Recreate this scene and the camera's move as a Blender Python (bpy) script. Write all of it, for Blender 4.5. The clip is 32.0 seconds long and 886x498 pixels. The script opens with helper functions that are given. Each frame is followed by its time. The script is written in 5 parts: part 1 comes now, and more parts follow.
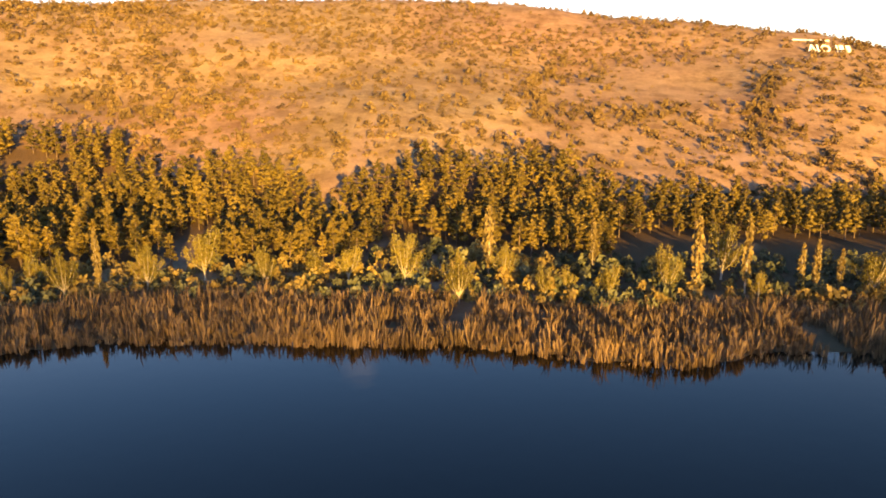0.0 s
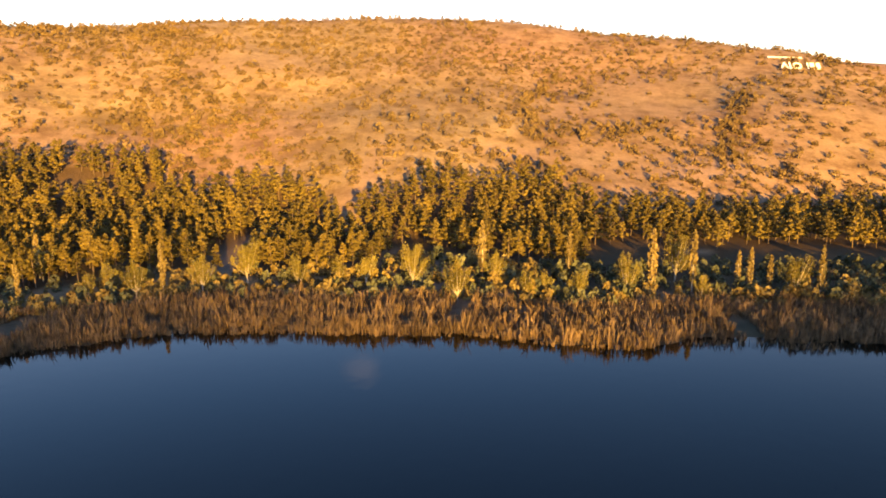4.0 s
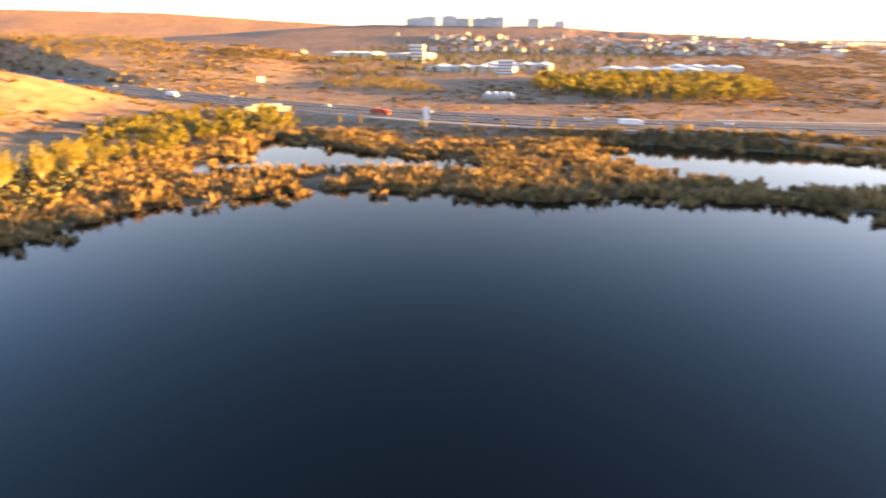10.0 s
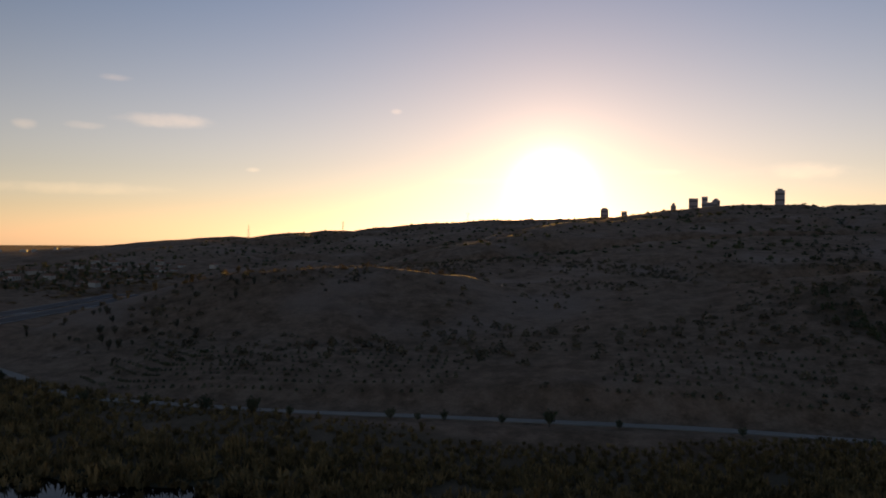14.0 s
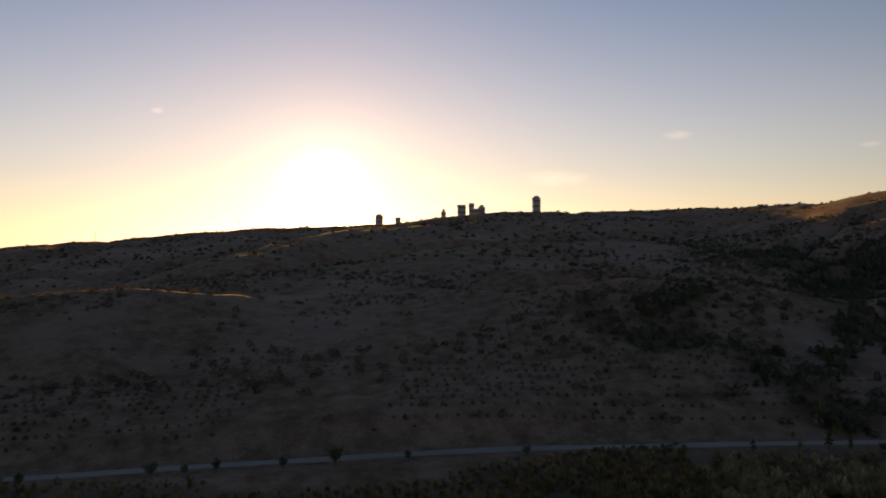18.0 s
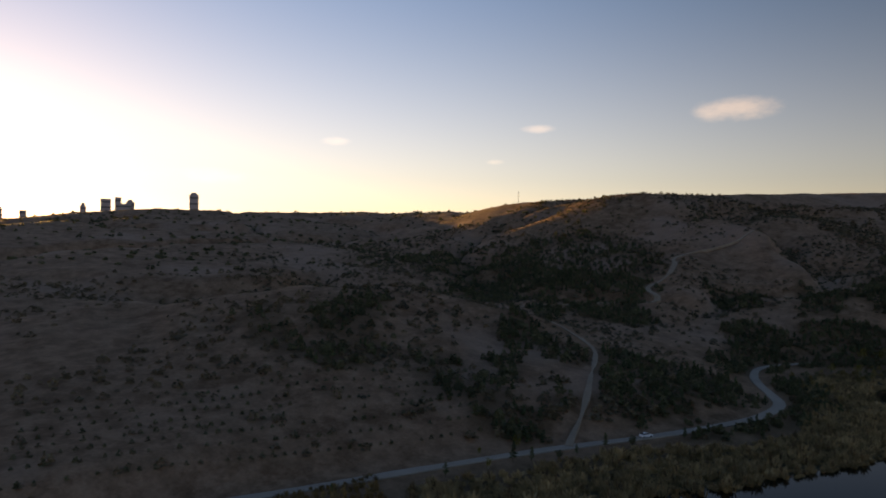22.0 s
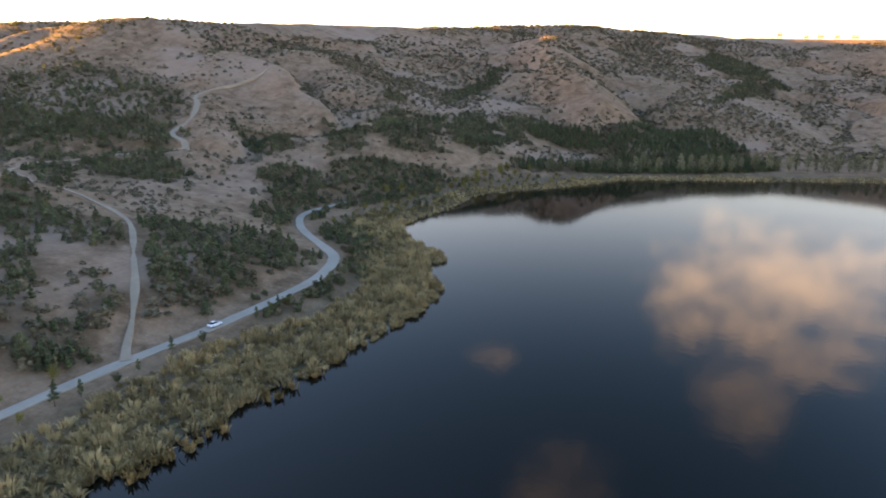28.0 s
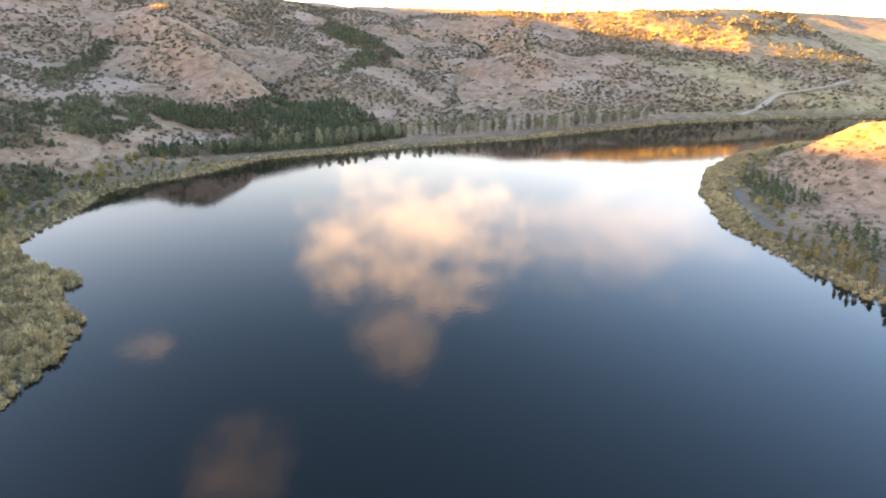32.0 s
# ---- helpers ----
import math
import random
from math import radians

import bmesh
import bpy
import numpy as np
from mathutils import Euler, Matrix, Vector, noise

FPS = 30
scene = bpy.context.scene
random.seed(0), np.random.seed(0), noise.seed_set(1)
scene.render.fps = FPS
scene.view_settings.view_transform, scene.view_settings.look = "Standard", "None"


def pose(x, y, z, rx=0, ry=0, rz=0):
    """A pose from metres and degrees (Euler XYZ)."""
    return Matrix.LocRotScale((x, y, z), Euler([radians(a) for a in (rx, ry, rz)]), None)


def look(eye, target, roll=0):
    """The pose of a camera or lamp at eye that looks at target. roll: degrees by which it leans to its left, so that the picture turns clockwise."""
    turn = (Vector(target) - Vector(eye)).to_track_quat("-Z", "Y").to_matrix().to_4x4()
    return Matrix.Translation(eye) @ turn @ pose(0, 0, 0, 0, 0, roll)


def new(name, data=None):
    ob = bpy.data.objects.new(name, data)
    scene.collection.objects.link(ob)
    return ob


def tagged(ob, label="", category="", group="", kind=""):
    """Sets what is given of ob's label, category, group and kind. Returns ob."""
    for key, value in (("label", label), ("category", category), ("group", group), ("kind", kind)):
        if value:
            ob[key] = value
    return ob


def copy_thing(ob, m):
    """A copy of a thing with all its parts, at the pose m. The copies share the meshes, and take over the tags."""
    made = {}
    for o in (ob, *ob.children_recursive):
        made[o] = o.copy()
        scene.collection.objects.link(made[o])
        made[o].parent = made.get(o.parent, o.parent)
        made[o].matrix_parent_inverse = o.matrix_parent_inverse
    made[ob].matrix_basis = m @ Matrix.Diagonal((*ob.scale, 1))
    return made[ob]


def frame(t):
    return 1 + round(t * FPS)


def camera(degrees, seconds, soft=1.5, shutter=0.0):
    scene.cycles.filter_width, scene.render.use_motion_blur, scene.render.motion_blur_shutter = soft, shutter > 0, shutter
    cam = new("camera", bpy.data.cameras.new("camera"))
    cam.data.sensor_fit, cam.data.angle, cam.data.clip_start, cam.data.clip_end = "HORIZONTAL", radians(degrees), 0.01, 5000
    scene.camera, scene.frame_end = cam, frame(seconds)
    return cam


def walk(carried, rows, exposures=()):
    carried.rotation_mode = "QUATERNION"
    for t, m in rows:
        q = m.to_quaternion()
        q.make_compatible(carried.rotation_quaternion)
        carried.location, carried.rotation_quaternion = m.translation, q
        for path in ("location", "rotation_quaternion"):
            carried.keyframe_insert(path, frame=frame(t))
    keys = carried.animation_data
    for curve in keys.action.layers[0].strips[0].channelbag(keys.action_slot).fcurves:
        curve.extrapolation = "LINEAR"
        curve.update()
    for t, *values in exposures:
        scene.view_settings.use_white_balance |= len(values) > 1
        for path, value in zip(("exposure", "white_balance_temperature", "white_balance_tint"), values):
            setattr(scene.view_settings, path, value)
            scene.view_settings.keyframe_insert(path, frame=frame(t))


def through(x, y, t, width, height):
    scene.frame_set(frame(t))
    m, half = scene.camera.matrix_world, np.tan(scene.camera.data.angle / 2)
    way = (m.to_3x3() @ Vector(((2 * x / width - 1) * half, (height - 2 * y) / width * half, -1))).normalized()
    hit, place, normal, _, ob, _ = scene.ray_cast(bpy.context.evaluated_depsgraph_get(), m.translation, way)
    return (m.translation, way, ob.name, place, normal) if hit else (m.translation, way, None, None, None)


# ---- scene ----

# camera: time, place, turn to the left, tilt, roll
PATH = [
    (0.0, -0.00, 0.00, 40.00, -0.001, -12.115, 0.150), (0.5, -0.06, -3.79, 41.01, -0.001, -12.098, 0.039), (1.0, 0.05, -7.57, 42.04, 0.042, -12.088, 0.074),
    (1.5, 0.12, -11.49, 43.05, 0.079, -12.050, 0.036), (2.0, 0.14, -15.37, 44.07, 0.104, -12.042, -0.024), (2.5, 0.07, -19.26, 45.07, 0.097, -12.031, -0.045),
    (3.0, 0.08, -23.07, 46.00, 0.133, -11.985, -0.103), (3.5, 0.07, -26.88, 47.13, 0.124, -12.014, -0.113), (5.5, 0.13, -42.51, 51.36, 0.195, -12.244, -0.287),
    (6.0, -0.12, -46.32, 52.35, 0.160, -15.168, -0.244), (6.5, -0.38, -50.05, 53.55, 0.134, -17.331, -0.237), (7.0, -0.47, -53.83, 54.75, 0.151, -17.449, -0.319),
    (7.5, -0.05, -56.65, 55.58, -2.285, -17.721, -0.295), (8.0, 0.48, -57.99, 55.95, -17.771, -17.691, 0.007), (8.5, 1.29, -58.71, 55.76, -34.535, -17.326, 0.035),
    (9.0, 2.34, -58.38, 55.56, -49.579, -17.146, 0.086), (9.5, 4.23, -57.75, 55.62, -63.471, -17.161, -0.104), (10.0, 6.40, -57.07, 56.01, -77.446, -17.261, 0.176),
    (10.5, 8.21, -56.02, 56.67, -90.804, -17.295, 0.316), (11.0, 10.25, -55.91, 56.79, -101.462, -16.298, 0.426), (11.5, 11.37, -56.47, 57.00, -110.217, -12.866, 0.459),
    (12.0, 12.64, -56.97, 57.33, -119.798, -8.554, 0.462), (12.5, 13.83, -57.99, 57.68, -129.920, -4.466, 0.569), (13.0, 15.34, -58.65, 58.31, -142.051, -0.765, 0.607),
    (13.5, 16.57, -59.06, 59.27, -154.060, -0.877, 0.479), (13.7, 16.87, -59.41, 59.59, -156.700, -0.867, 0.466), (14.0, 17.31, -59.93, 60.07, -157.300, -0.851, 0.448), (14.6, 18.20, -60.98, 61.03, -157.500, -0.819, 0.412), (15.1, 18.95, -61.86, 61.83, -158.200, -0.792, 0.382), 
    (15.5, 19.54, -62.55, 62.47, -159.748, -0.771, 0.358), (16.0, 20.26, -63.96, 63.40, -162.431, -0.740, 0.369),
    (16.5, 21.15, -65.55, 64.19, -165.110, -0.681, 0.315), (17.0, 21.63, -67.99, 64.79, -168.157, -0.610, 0.055), (17.5, 22.11, -70.79, 65.18, -171.707, -0.532, -0.234),
    (18.0, 22.53, -73.92, 65.36, -175.220, -0.470, -0.579), (18.5, 23.24, -77.48, 65.81, -178.672, -0.488, -0.519), (19.0, 23.71, -81.95, 66.09, -182.144, -0.533, -0.519),
    (19.5, 24.11, -86.86, 66.17, -185.607, -0.557, -0.313), (20.0, 24.58, -91.52, 66.30, -189.056, -0.554, -0.110), (20.5, 25.13, -95.80, 66.43, -192.424, -0.537, 0.109),
    (21.0, 25.31, -99.70, 66.35, -195.704, -0.496, 0.291), (21.5, 25.00, -103.86, 66.75, -198.908, -0.457, 0.331), (22.0, 24.64, -107.93, 67.30, -202.115, -0.456, 0.414),
    (22.5, 24.04, -111.80, 67.88, -204.181, -0.428, 0.435), (23.0, 23.24, -115.08, 68.40, -205.191, -0.398, 0.466), (23.5, 22.46, -118.69, 68.76, -207.425, -1.236, 0.500),
    (24.0, 21.47, -122.08, 69.25, -209.979, -2.353, 0.559), (24.5, 20.33, -125.21, 70.04, -213.126, -3.759, 0.576), (25.0, 19.56, -128.14, 71.12, -216.826, -5.493, 0.701),
    (25.5, 19.10, -130.87, 72.29, -220.815, -7.263, 0.712), (27.5, 12.00, -143.59, 75.04, -236.457, -12.741, 0.531), (28.0, 10.31, -146.31, 75.97, -240.347, -14.003, 0.445),
    (28.5, 8.65, -148.64, 77.02, -244.229, -15.252, 0.335), (29.0, 7.16, -150.51, 78.23, -248.031, -16.193, 0.203), (29.5, 5.81, -152.04, 79.48, -251.502, -16.152, 0.025),
    (30.0, 4.79, -152.96, 80.82, -254.983, -16.334, 0.066), (30.5, 3.53, -153.03, 82.13, -258.752, -16.595, 0.193), (31.0, 2.45, -153.17, 82.25, -262.578, -16.582, -0.057),
    (31.5, 1.44, -152.90, 82.94, -266.061, -16.584, -0.132), (32.0, 1.12, -152.62, 84.44, -269.080, -16.683, -0.125),
]


def aim(x, y, z, yaw, tilt, roll):
    a, b = radians(yaw), radians(tilt)
    ahead = Vector((-math.sin(a) * math.cos(b), math.cos(a) * math.cos(b), math.sin(b)))
    return look((x, y, z), Vector((x, y, z)) + ahead, roll)


cam = camera(63.79, 32.0, soft=1.8, shutter=0.35)
walk(cam, [(r[0], aim(*r[1:])) for r in PATH],
     exposures=[(0.0, 2.5, 7500, 26), (6.0, 2.45, 7500, 27), (6.9, 3.1, 7400, 25), (8.0, 3.2, 7700, 27), (9.0, 3.5, 7800, 28), (10.3, 3.8, 9000, 31), (11.0, 3.75, 9400, 32), (11.5, 2.65, 9200, 32), (12.0, 1.6, 9100, 34), (12.5, 0.9, 8900, 32), (13.0, 0.3, 8900, 30),
                (16.0, 0.3, 8900, 29), (19.0, 0.5, 8900, 29), (23.0, 1.05, 9000, 29), (25.5, 1.6, 9200, 28), (27.5, 3.2, 9500, 28), (28.1, 3.8, 9800, 28), (29.0, 4.65, 10300, 29), (32.0, 4.7, 10500, 29)])

# ---- world and sun ----
SUN_AZ, SUN_EL = 166.0, 3.8
world = bpy.data.worlds.new("sky")
scene.world = world
world.use_nodes = True
wt = world.node_tree
wt.nodes.clear()
wout = wt.nodes.new("ShaderNodeOutputWorld")
wbg = wt.nodes.new("ShaderNodeBackground")
wsky = wt.nodes.new("ShaderNodeTexSky")
wsky.sky_type = 'NISHITA'
wsky.sun_disc = False
wsky.sun_elevation = radians(SUN_EL)
wsky.sun_rotation = radians(SUN_AZ)
wsky.altitude = 900
wsky.air_density = 1.0
wsky.dust_density = 0.25
wsky.ozone_density = 2.6
wbg.inputs["Strength"].default_value = 0.15


def wmath(op, a, b=None, c=None):
    n = wt.nodes.new("ShaderNodeMath")
    n.operation = op
    for k, v in enumerate((a, b, c)):
        if v is None:
            continue
        if isinstance(v, (int, float)):
            n.inputs[k].default_value = v
        else:
            wt.links.new(v, n.inputs[k])
    return n.outputs[0]


# small evening clouds: bearing, height above the horizon, half width, half height, in degrees, and thickness
CLOUDS = [(118.9, 5.5, 3.6, 0.75, 0.8), (136.3, 8.6, 3.9, 0.6, 0.9), (130.4, 7.9, 1.5, 0.35, 0.8), (126.8, 7.7, 0.9, 0.4, 0.7), (132.7, 11.4, 1.3, 0.3, 0.7), (131.1, 3.4, 7.0, 0.5, 0.6),
          (112.7, 3.2, 4.5, 0.45, 0.7), (153.5, 10.0, 0.5, 0.25, 0.8), (142.3, 5.2, 0.6, 0.2, 0.7), (183.9, 5.1, 4.8, 0.7, 0.9), (173.9, 5.2, 2.2, 0.3, 0.7), (160.4, 4.6, 4.5, 0.3, 0.7),
          (193.5, 8.0, 1.4, 0.4, 0.8), (209.9, 9.1, 1.5, 0.35, 0.8), (206.4, 6.5, 1.0, 0.25, 0.7), (225.0, 10.1, 3.4, 0.95, 1.0)]
CLOUDS += [(267.0, 16.5, 10.5, 6.5, 1.05), (283.0, 15.0, 10.0, 5.0, 0.4), (265.0, 23.5, 4.6, 4.2, 0.45), (251.0, 32.5, 5.5, 4.5, 0.4), (244.5, 22.3, 2.6, 1.3, 0.5), (353.0, 21.4, 1.8, 1.4, 0.6), (98.0, 8.0, 2.4, 0.7, 0.6)]
wco = wt.nodes.new("ShaderNodeTexCoord")
wsep = wt.nodes.new("ShaderNodeSeparateXYZ")
wt.links.new(wco.outputs["Generated"], wsep.inputs[0])
w_az = wmath('ARCTAN2', wsep.outputs[0], wsep.outputs[1])
w_el = wmath('ARCSINE', wsep.outputs[2])
wmap = wt.nodes.new("ShaderNodeMapping")
wmap.inputs["Scale"].default_value = (7, 7, 15)
wt.links.new(wco.outputs["Generated"], wmap.inputs[0])
wno = wt.nodes.new("ShaderNodeTexNoise")
wno.inputs["Scale"].default_value = 1.6
wno.inputs["Detail"].default_value = 5
wno.inputs["Roughness"].default_value = 0.62
wt.links.new(wmap.outputs[0], wno.inputs["Vector"])
w_ragged = wmath('MULTIPLY', wmath('SUBTRACT', wno.outputs["Fac"], 0.5), 3.4)
w_cover = None
for c_az, c_el, c_w, c_h, c_thick in CLOUDS:
    du = wmath('DIVIDE', wmath('WRAP', wmath('SUBTRACT', w_az, radians(c_az)), math.pi, -math.pi), radians(c_w))
    dv = wmath('DIVIDE', wmath('SUBTRACT', w_el, radians(c_el)), radians(c_h))
    r2 = wmath('ADD', wmath('MULTIPLY', du, du), wmath('MULTIPLY', dv, dv))
    body = wmath('SUBTRACT', 1.15, wmath('ADD', r2, w_ragged))
    soft_edge = wt.nodes.new("ShaderNodeMapRange")
    soft_edge.interpolation_type = 'SMOOTHSTEP'
    soft_edge.inputs["From Max"].default_value = 1.9
    soft_edge.inputs["To Max"].default_value = c_thick
    wt.links.new(body, soft_edge.inputs[0])
    w_cover = soft_edge.outputs[0] if w_cover is None else wmath('MAXIMUM', w_cover, soft_edge.outputs[0])
wmix = wt.nodes.new("ShaderNodeMix")
wmix.data_type, wmix.blend_type = 'RGBA', 'ADD'
wmix.inputs[7].default_value = (1.32, 0.95, 0.50, 1)
wt.links.new(w_cover, wmix.inputs[0])
# the clear evening sky: pale towards the horizon, deeper blue overhead, with an aureole round the sun; painted darker
# at right angles to the sun, to dim the lake's reflections
SUN_WAY = (math.sin(radians(SUN_AZ)) * math.cos(radians(SUN_EL)), math.cos(radians(SUN_AZ)) * math.cos(radians(SUN_EL)), math.sin(radians(SUN_EL)))


def wrange(value, low, high, to_low, to_high):
    n = wt.nodes.new("ShaderNodeMapRange")
    n.interpolation_type = 'SMOOTHSTEP'
    for k, v in enumerate((low, high, to_low, to_high)):
        n.inputs[k + 1].default_value = v
    wt.links.new(value, n.inputs[0])
    return n.outputs[0]


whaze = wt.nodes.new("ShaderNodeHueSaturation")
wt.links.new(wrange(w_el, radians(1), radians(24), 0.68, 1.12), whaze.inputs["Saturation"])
wtone = wt.nodes.new("ShaderNodeMix")
wtone.data_type, wtone.blend_type = 'RGBA', 'MULTIPLY'
wtone.inputs[0].default_value = 1.0
wtone.inputs[7].default_value = (1.08, 0.98, 1.01, 1)
wt.links.new(wsky.outputs[0], wtone.inputs[6])
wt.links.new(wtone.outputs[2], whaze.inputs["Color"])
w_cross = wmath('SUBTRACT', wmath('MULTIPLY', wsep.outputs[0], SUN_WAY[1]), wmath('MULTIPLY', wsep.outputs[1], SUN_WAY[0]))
# dims the sky crosswise, standing in for polarised light the water reflects weakly
w_cross_dim = wmath('MULTIPLY', wmath('POWER', wmath('ABSOLUTE', w_cross), 4.0), wrange(w_el, radians(0), radians(34), 0.3, 1.0))
w_dimmed_value = wmath('SUBTRACT', 1.0, wmath('MULTIPLY', w_cross_dim, 0.98))
wt.links.new(w_dimmed_value, whaze.inputs["Value"])
w_off = wmath('SUBTRACT', 1.0, wmath('ADD', wmath('ADD', wmath('MULTIPLY', wsep.outputs[0], SUN_WAY[0]), wmath('MULTIPLY', wsep.outputs[1], SUN_WAY[1])), wmath('MULTIPLY', wsep.outputs[2], SUN_WAY[2])))
w_glow = None
# the 42 degree lobe is an added fill that brightens water and shaded land
for g_wide, g_power in ((2.0, 42.0), (5.0, 2.4), (15.0, 0.35), (42.0, 0.25)):
    g = wmath('MULTIPLY', wmath('EXPONENT', wmath('DIVIDE', w_off, -(radians(g_wide) ** 2) / 2)), g_power)
    w_glow = g if w_glow is None else wmath('ADD', w_glow, g)
waureole = wt.nodes.new("ShaderNodeMix")
waureole.data_type, waureole.blend_type, waureole.clamp_factor = 'RGBA', 'ADD', False
waureole.inputs[7].default_value = (1.0, 0.72, 0.46, 1)
wt.links.new(w_glow, waureole.inputs[0])
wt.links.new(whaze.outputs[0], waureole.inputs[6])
wt.links.new(waureole.outputs[2], wmix.inputs[6])
wt.links.new(wmix.outputs[2], wbg.inputs[0])
wt.links.new(wbg.outputs[0], wout.inputs[0])

sun = new("sun", bpy.data.lights.new("sun", 'SUN'))
sun.data.energy = 4.3
sun.data.angle = radians(0.6)
sun.data.color = (1.0, 0.65, 0.13)
sd = Vector((math.sin(radians(SUN_AZ)) * math.cos(radians(SUN_EL)), math.cos(radians(SUN_AZ)) * math.cos(radians(SUN_EL)), math.sin(radians(SUN_EL))))
sun.matrix_world = look(sd * 2000, (0, 0, 0))


# ---- materials ----
def mat(name, rough=0.9, spec=0.2):
    m = bpy.data.materials.new(name)
    m.use_nodes = True
    nt = m.node_tree
    b = nt.nodes["Principled BSDF"]
    b.inputs["Roughness"].default_value = rough
    b.inputs["Specular IOR Level"].default_value = spec
    return m, nt, b


def noise_node(nt, scale, detail=4, coord=None, rough=0.55):
    n = nt.nodes.new("ShaderNodeTexNoise")
    n.inputs["Scale"].default_value = scale
    n.inputs["Detail"].default_value = detail
    n.inputs["Roughness"].default_value = rough
    if coord is None:
        coord = nt.nodes.new("ShaderNodeNewGeometry").outputs["Position"]
    nt.links.new(coord, n.inputs["Vector"])
    return n.outputs["Fac"]


def ramp(nt, fac, stops):
    r = nt.nodes.new("ShaderNodeValToRGB")
    e = r.color_ramp.elements
    while len(e) < len(stops):
        e.new(0.5)
    for k, (p, c) in zip(e, stops):
        k.position, k.color = p, (*c, 1)
    nt.links.new(fac, r.inputs[0])
    return r.outputs[0]


def mix(nt, fac, a, b, how='MIX'):
    m = nt.nodes.new("ShaderNodeMix")
    m.data_type, m.blend_type = 'RGBA', how
    for s, v in ((m.inputs[0], fac), (m.inputs[6], a), (m.inputs[7], b)):
        if isinstance(v, (int, float)):
            s.default_value = v
        elif isinstance(v, tuple):
            s.default_value = (*v, 1)
        else:
            nt.links.new(v, s)
    return m.outputs[2]


def bump(nt, b, height, strength, dist):
    n = nt.nodes.new("ShaderNodeBump")
    n.inputs["Strength"].default_value = strength
    n.inputs["Distance"].default_value = dist
    nt.links.new(height, n.inputs["Height"])
    nt.links.new(n.outputs[0], b.inputs["Normal"])


def attr(nt, name):
    a = nt.nodes.new("ShaderNodeAttribute")
    a.attribute_name = name
    return a.outputs["Fac"]


def ground_material():
    m, nt, b = mat("dry_grass_ground", 0.95, 0.1)
    big = noise_node(nt, 0.012, 5)
    mid = noise_node(nt, 0.13, 7, rough=0.72)
    fine = noise_node(nt, 0.9, 5, rough=0.7)
    grass = ramp(nt, mid, [(0.33, (0.150, 0.088, 0.052)), (0.45, (0.250, 0.148, 0.090)), (0.56, (0.350, 0.209, 0.134)), (0.68, (0.43, 0.272, 0.182))])
    soil = ramp(nt, big, [(0.35, (0.21, 0.116, 0.076)), (0.65, (0.33, 0.192, 0.130))])
    c = mix(nt, 0.4, grass, soil)
    tussock = ramp(nt, noise_node(nt, 0.075, 8, rough=0.78), [(0.40, (0.52, 0.47, 0.42)), (0.52, (1.0, 1.0, 1.0))])
    straw = ramp(nt, noise_node(nt, 0.05, 6, rough=0.7), [(0.3, (0.205, 0.132, 0.060)), (0.45, (0.29, 0.196, 0.095)), (0.56, (0.35, 0.245, 0.125)), (0.7, (0.42, 0.310, 0.175))])
    c = mix(nt, attr(nt, "straw"), c, straw)
    c = mix(nt, 0.75, c, tussock, 'MULTIPLY')
    c = mix(nt, 0.55, c, ramp(nt, fine, [(0.3, (0.55, 0.52, 0.48)), (0.7, (1.0, 1.0, 1.0))]), 'MULTIPLY')
    wet = mix(nt, fine, (0.055, 0.042, 0.025), (0.120, 0.092, 0.052))
    c = mix(nt, attr(nt, "damp"), c, wet)
    # needle litter under the trees; in the clearing this dark tone is painted shade
    needle_and_shade = mix(nt, fine, (0.040, 0.028, 0.015), (0.105, 0.062, 0.030))
    c = mix(nt, attr(nt, "wood"), c, needle_and_shade)
    bare = mix(nt, fine, (0.27, 0.168, 0.122), (0.40, 0.262, 0.192))
    c = mix(nt, attr(nt, "bare"), c, bare)
    nt.links.new(c, b.inputs["Base Color"])
    bump(nt, b, fine, 0.7, 0.5)
    return m


def water_material():
    m, nt, b = mat("lake_water", 0.045, 0.23)
    b.inputs["Base Color"].default_value = (0.0022, 0.0034, 0.0026, 1)
    b.inputs["IOR"].default_value = 1.33
    n1 = noise_node(nt, 0.35, 3)
    bump(nt, b, n1, 0.05, 0.25)
    return m


def leaf_material(name, low, high, through=0.25):
    m, nt, b = mat(name, 0.7, 0.2)
    g = nt.nodes.new("ShaderNodeNewGeometry")
    o = nt.nodes.new("ShaderNodeObjectInfo")
    def calc(op, a, b=None):
        n = nt.nodes.new("ShaderNodeMath")
        n.operation = op
        for socket, v in zip(n.inputs, (a, b)):
            if isinstance(v, float):
                socket.default_value = v
            elif v is not None:
                nt.links.new(v, socket)
        return n.outputs[0]

    plant = calc('FRACT', calc('ADD', attr(nt, "tint"), o.outputs["Random"]))
    share = calc('ADD', calc('MULTIPLY', g.outputs["Random Per Island"], 0.28), calc('MULTIPLY', plant, 0.72))
    big = noise_node(nt, 0.05, 3, g.outputs["Position"])
    c = mix(nt, share, low, high)
    c = mix(nt, 0.5, c, ramp(nt, big, [(0.35, (0.6, 0.62, 0.6)), (0.65, (1.25, 1.2, 1.1))]), 'MULTIPLY')
    nt.links.new(c, b.inputs["Base Color"])
    tr = nt.nodes.new("ShaderNodeBsdfTranslucent")
    nt.links.new(c, tr.inputs[0])
    ms = nt.nodes.new("ShaderNodeMixShader")
    ms.inputs[0].default_value = through
    out = nt.nodes["Material Output"]
    nt.links.new(b.outputs[0], ms.inputs[1])
    nt.links.new(tr.outputs[0], ms.inputs[2])
    nt.links.new(ms.outputs[0], out.inputs[0])
    return m


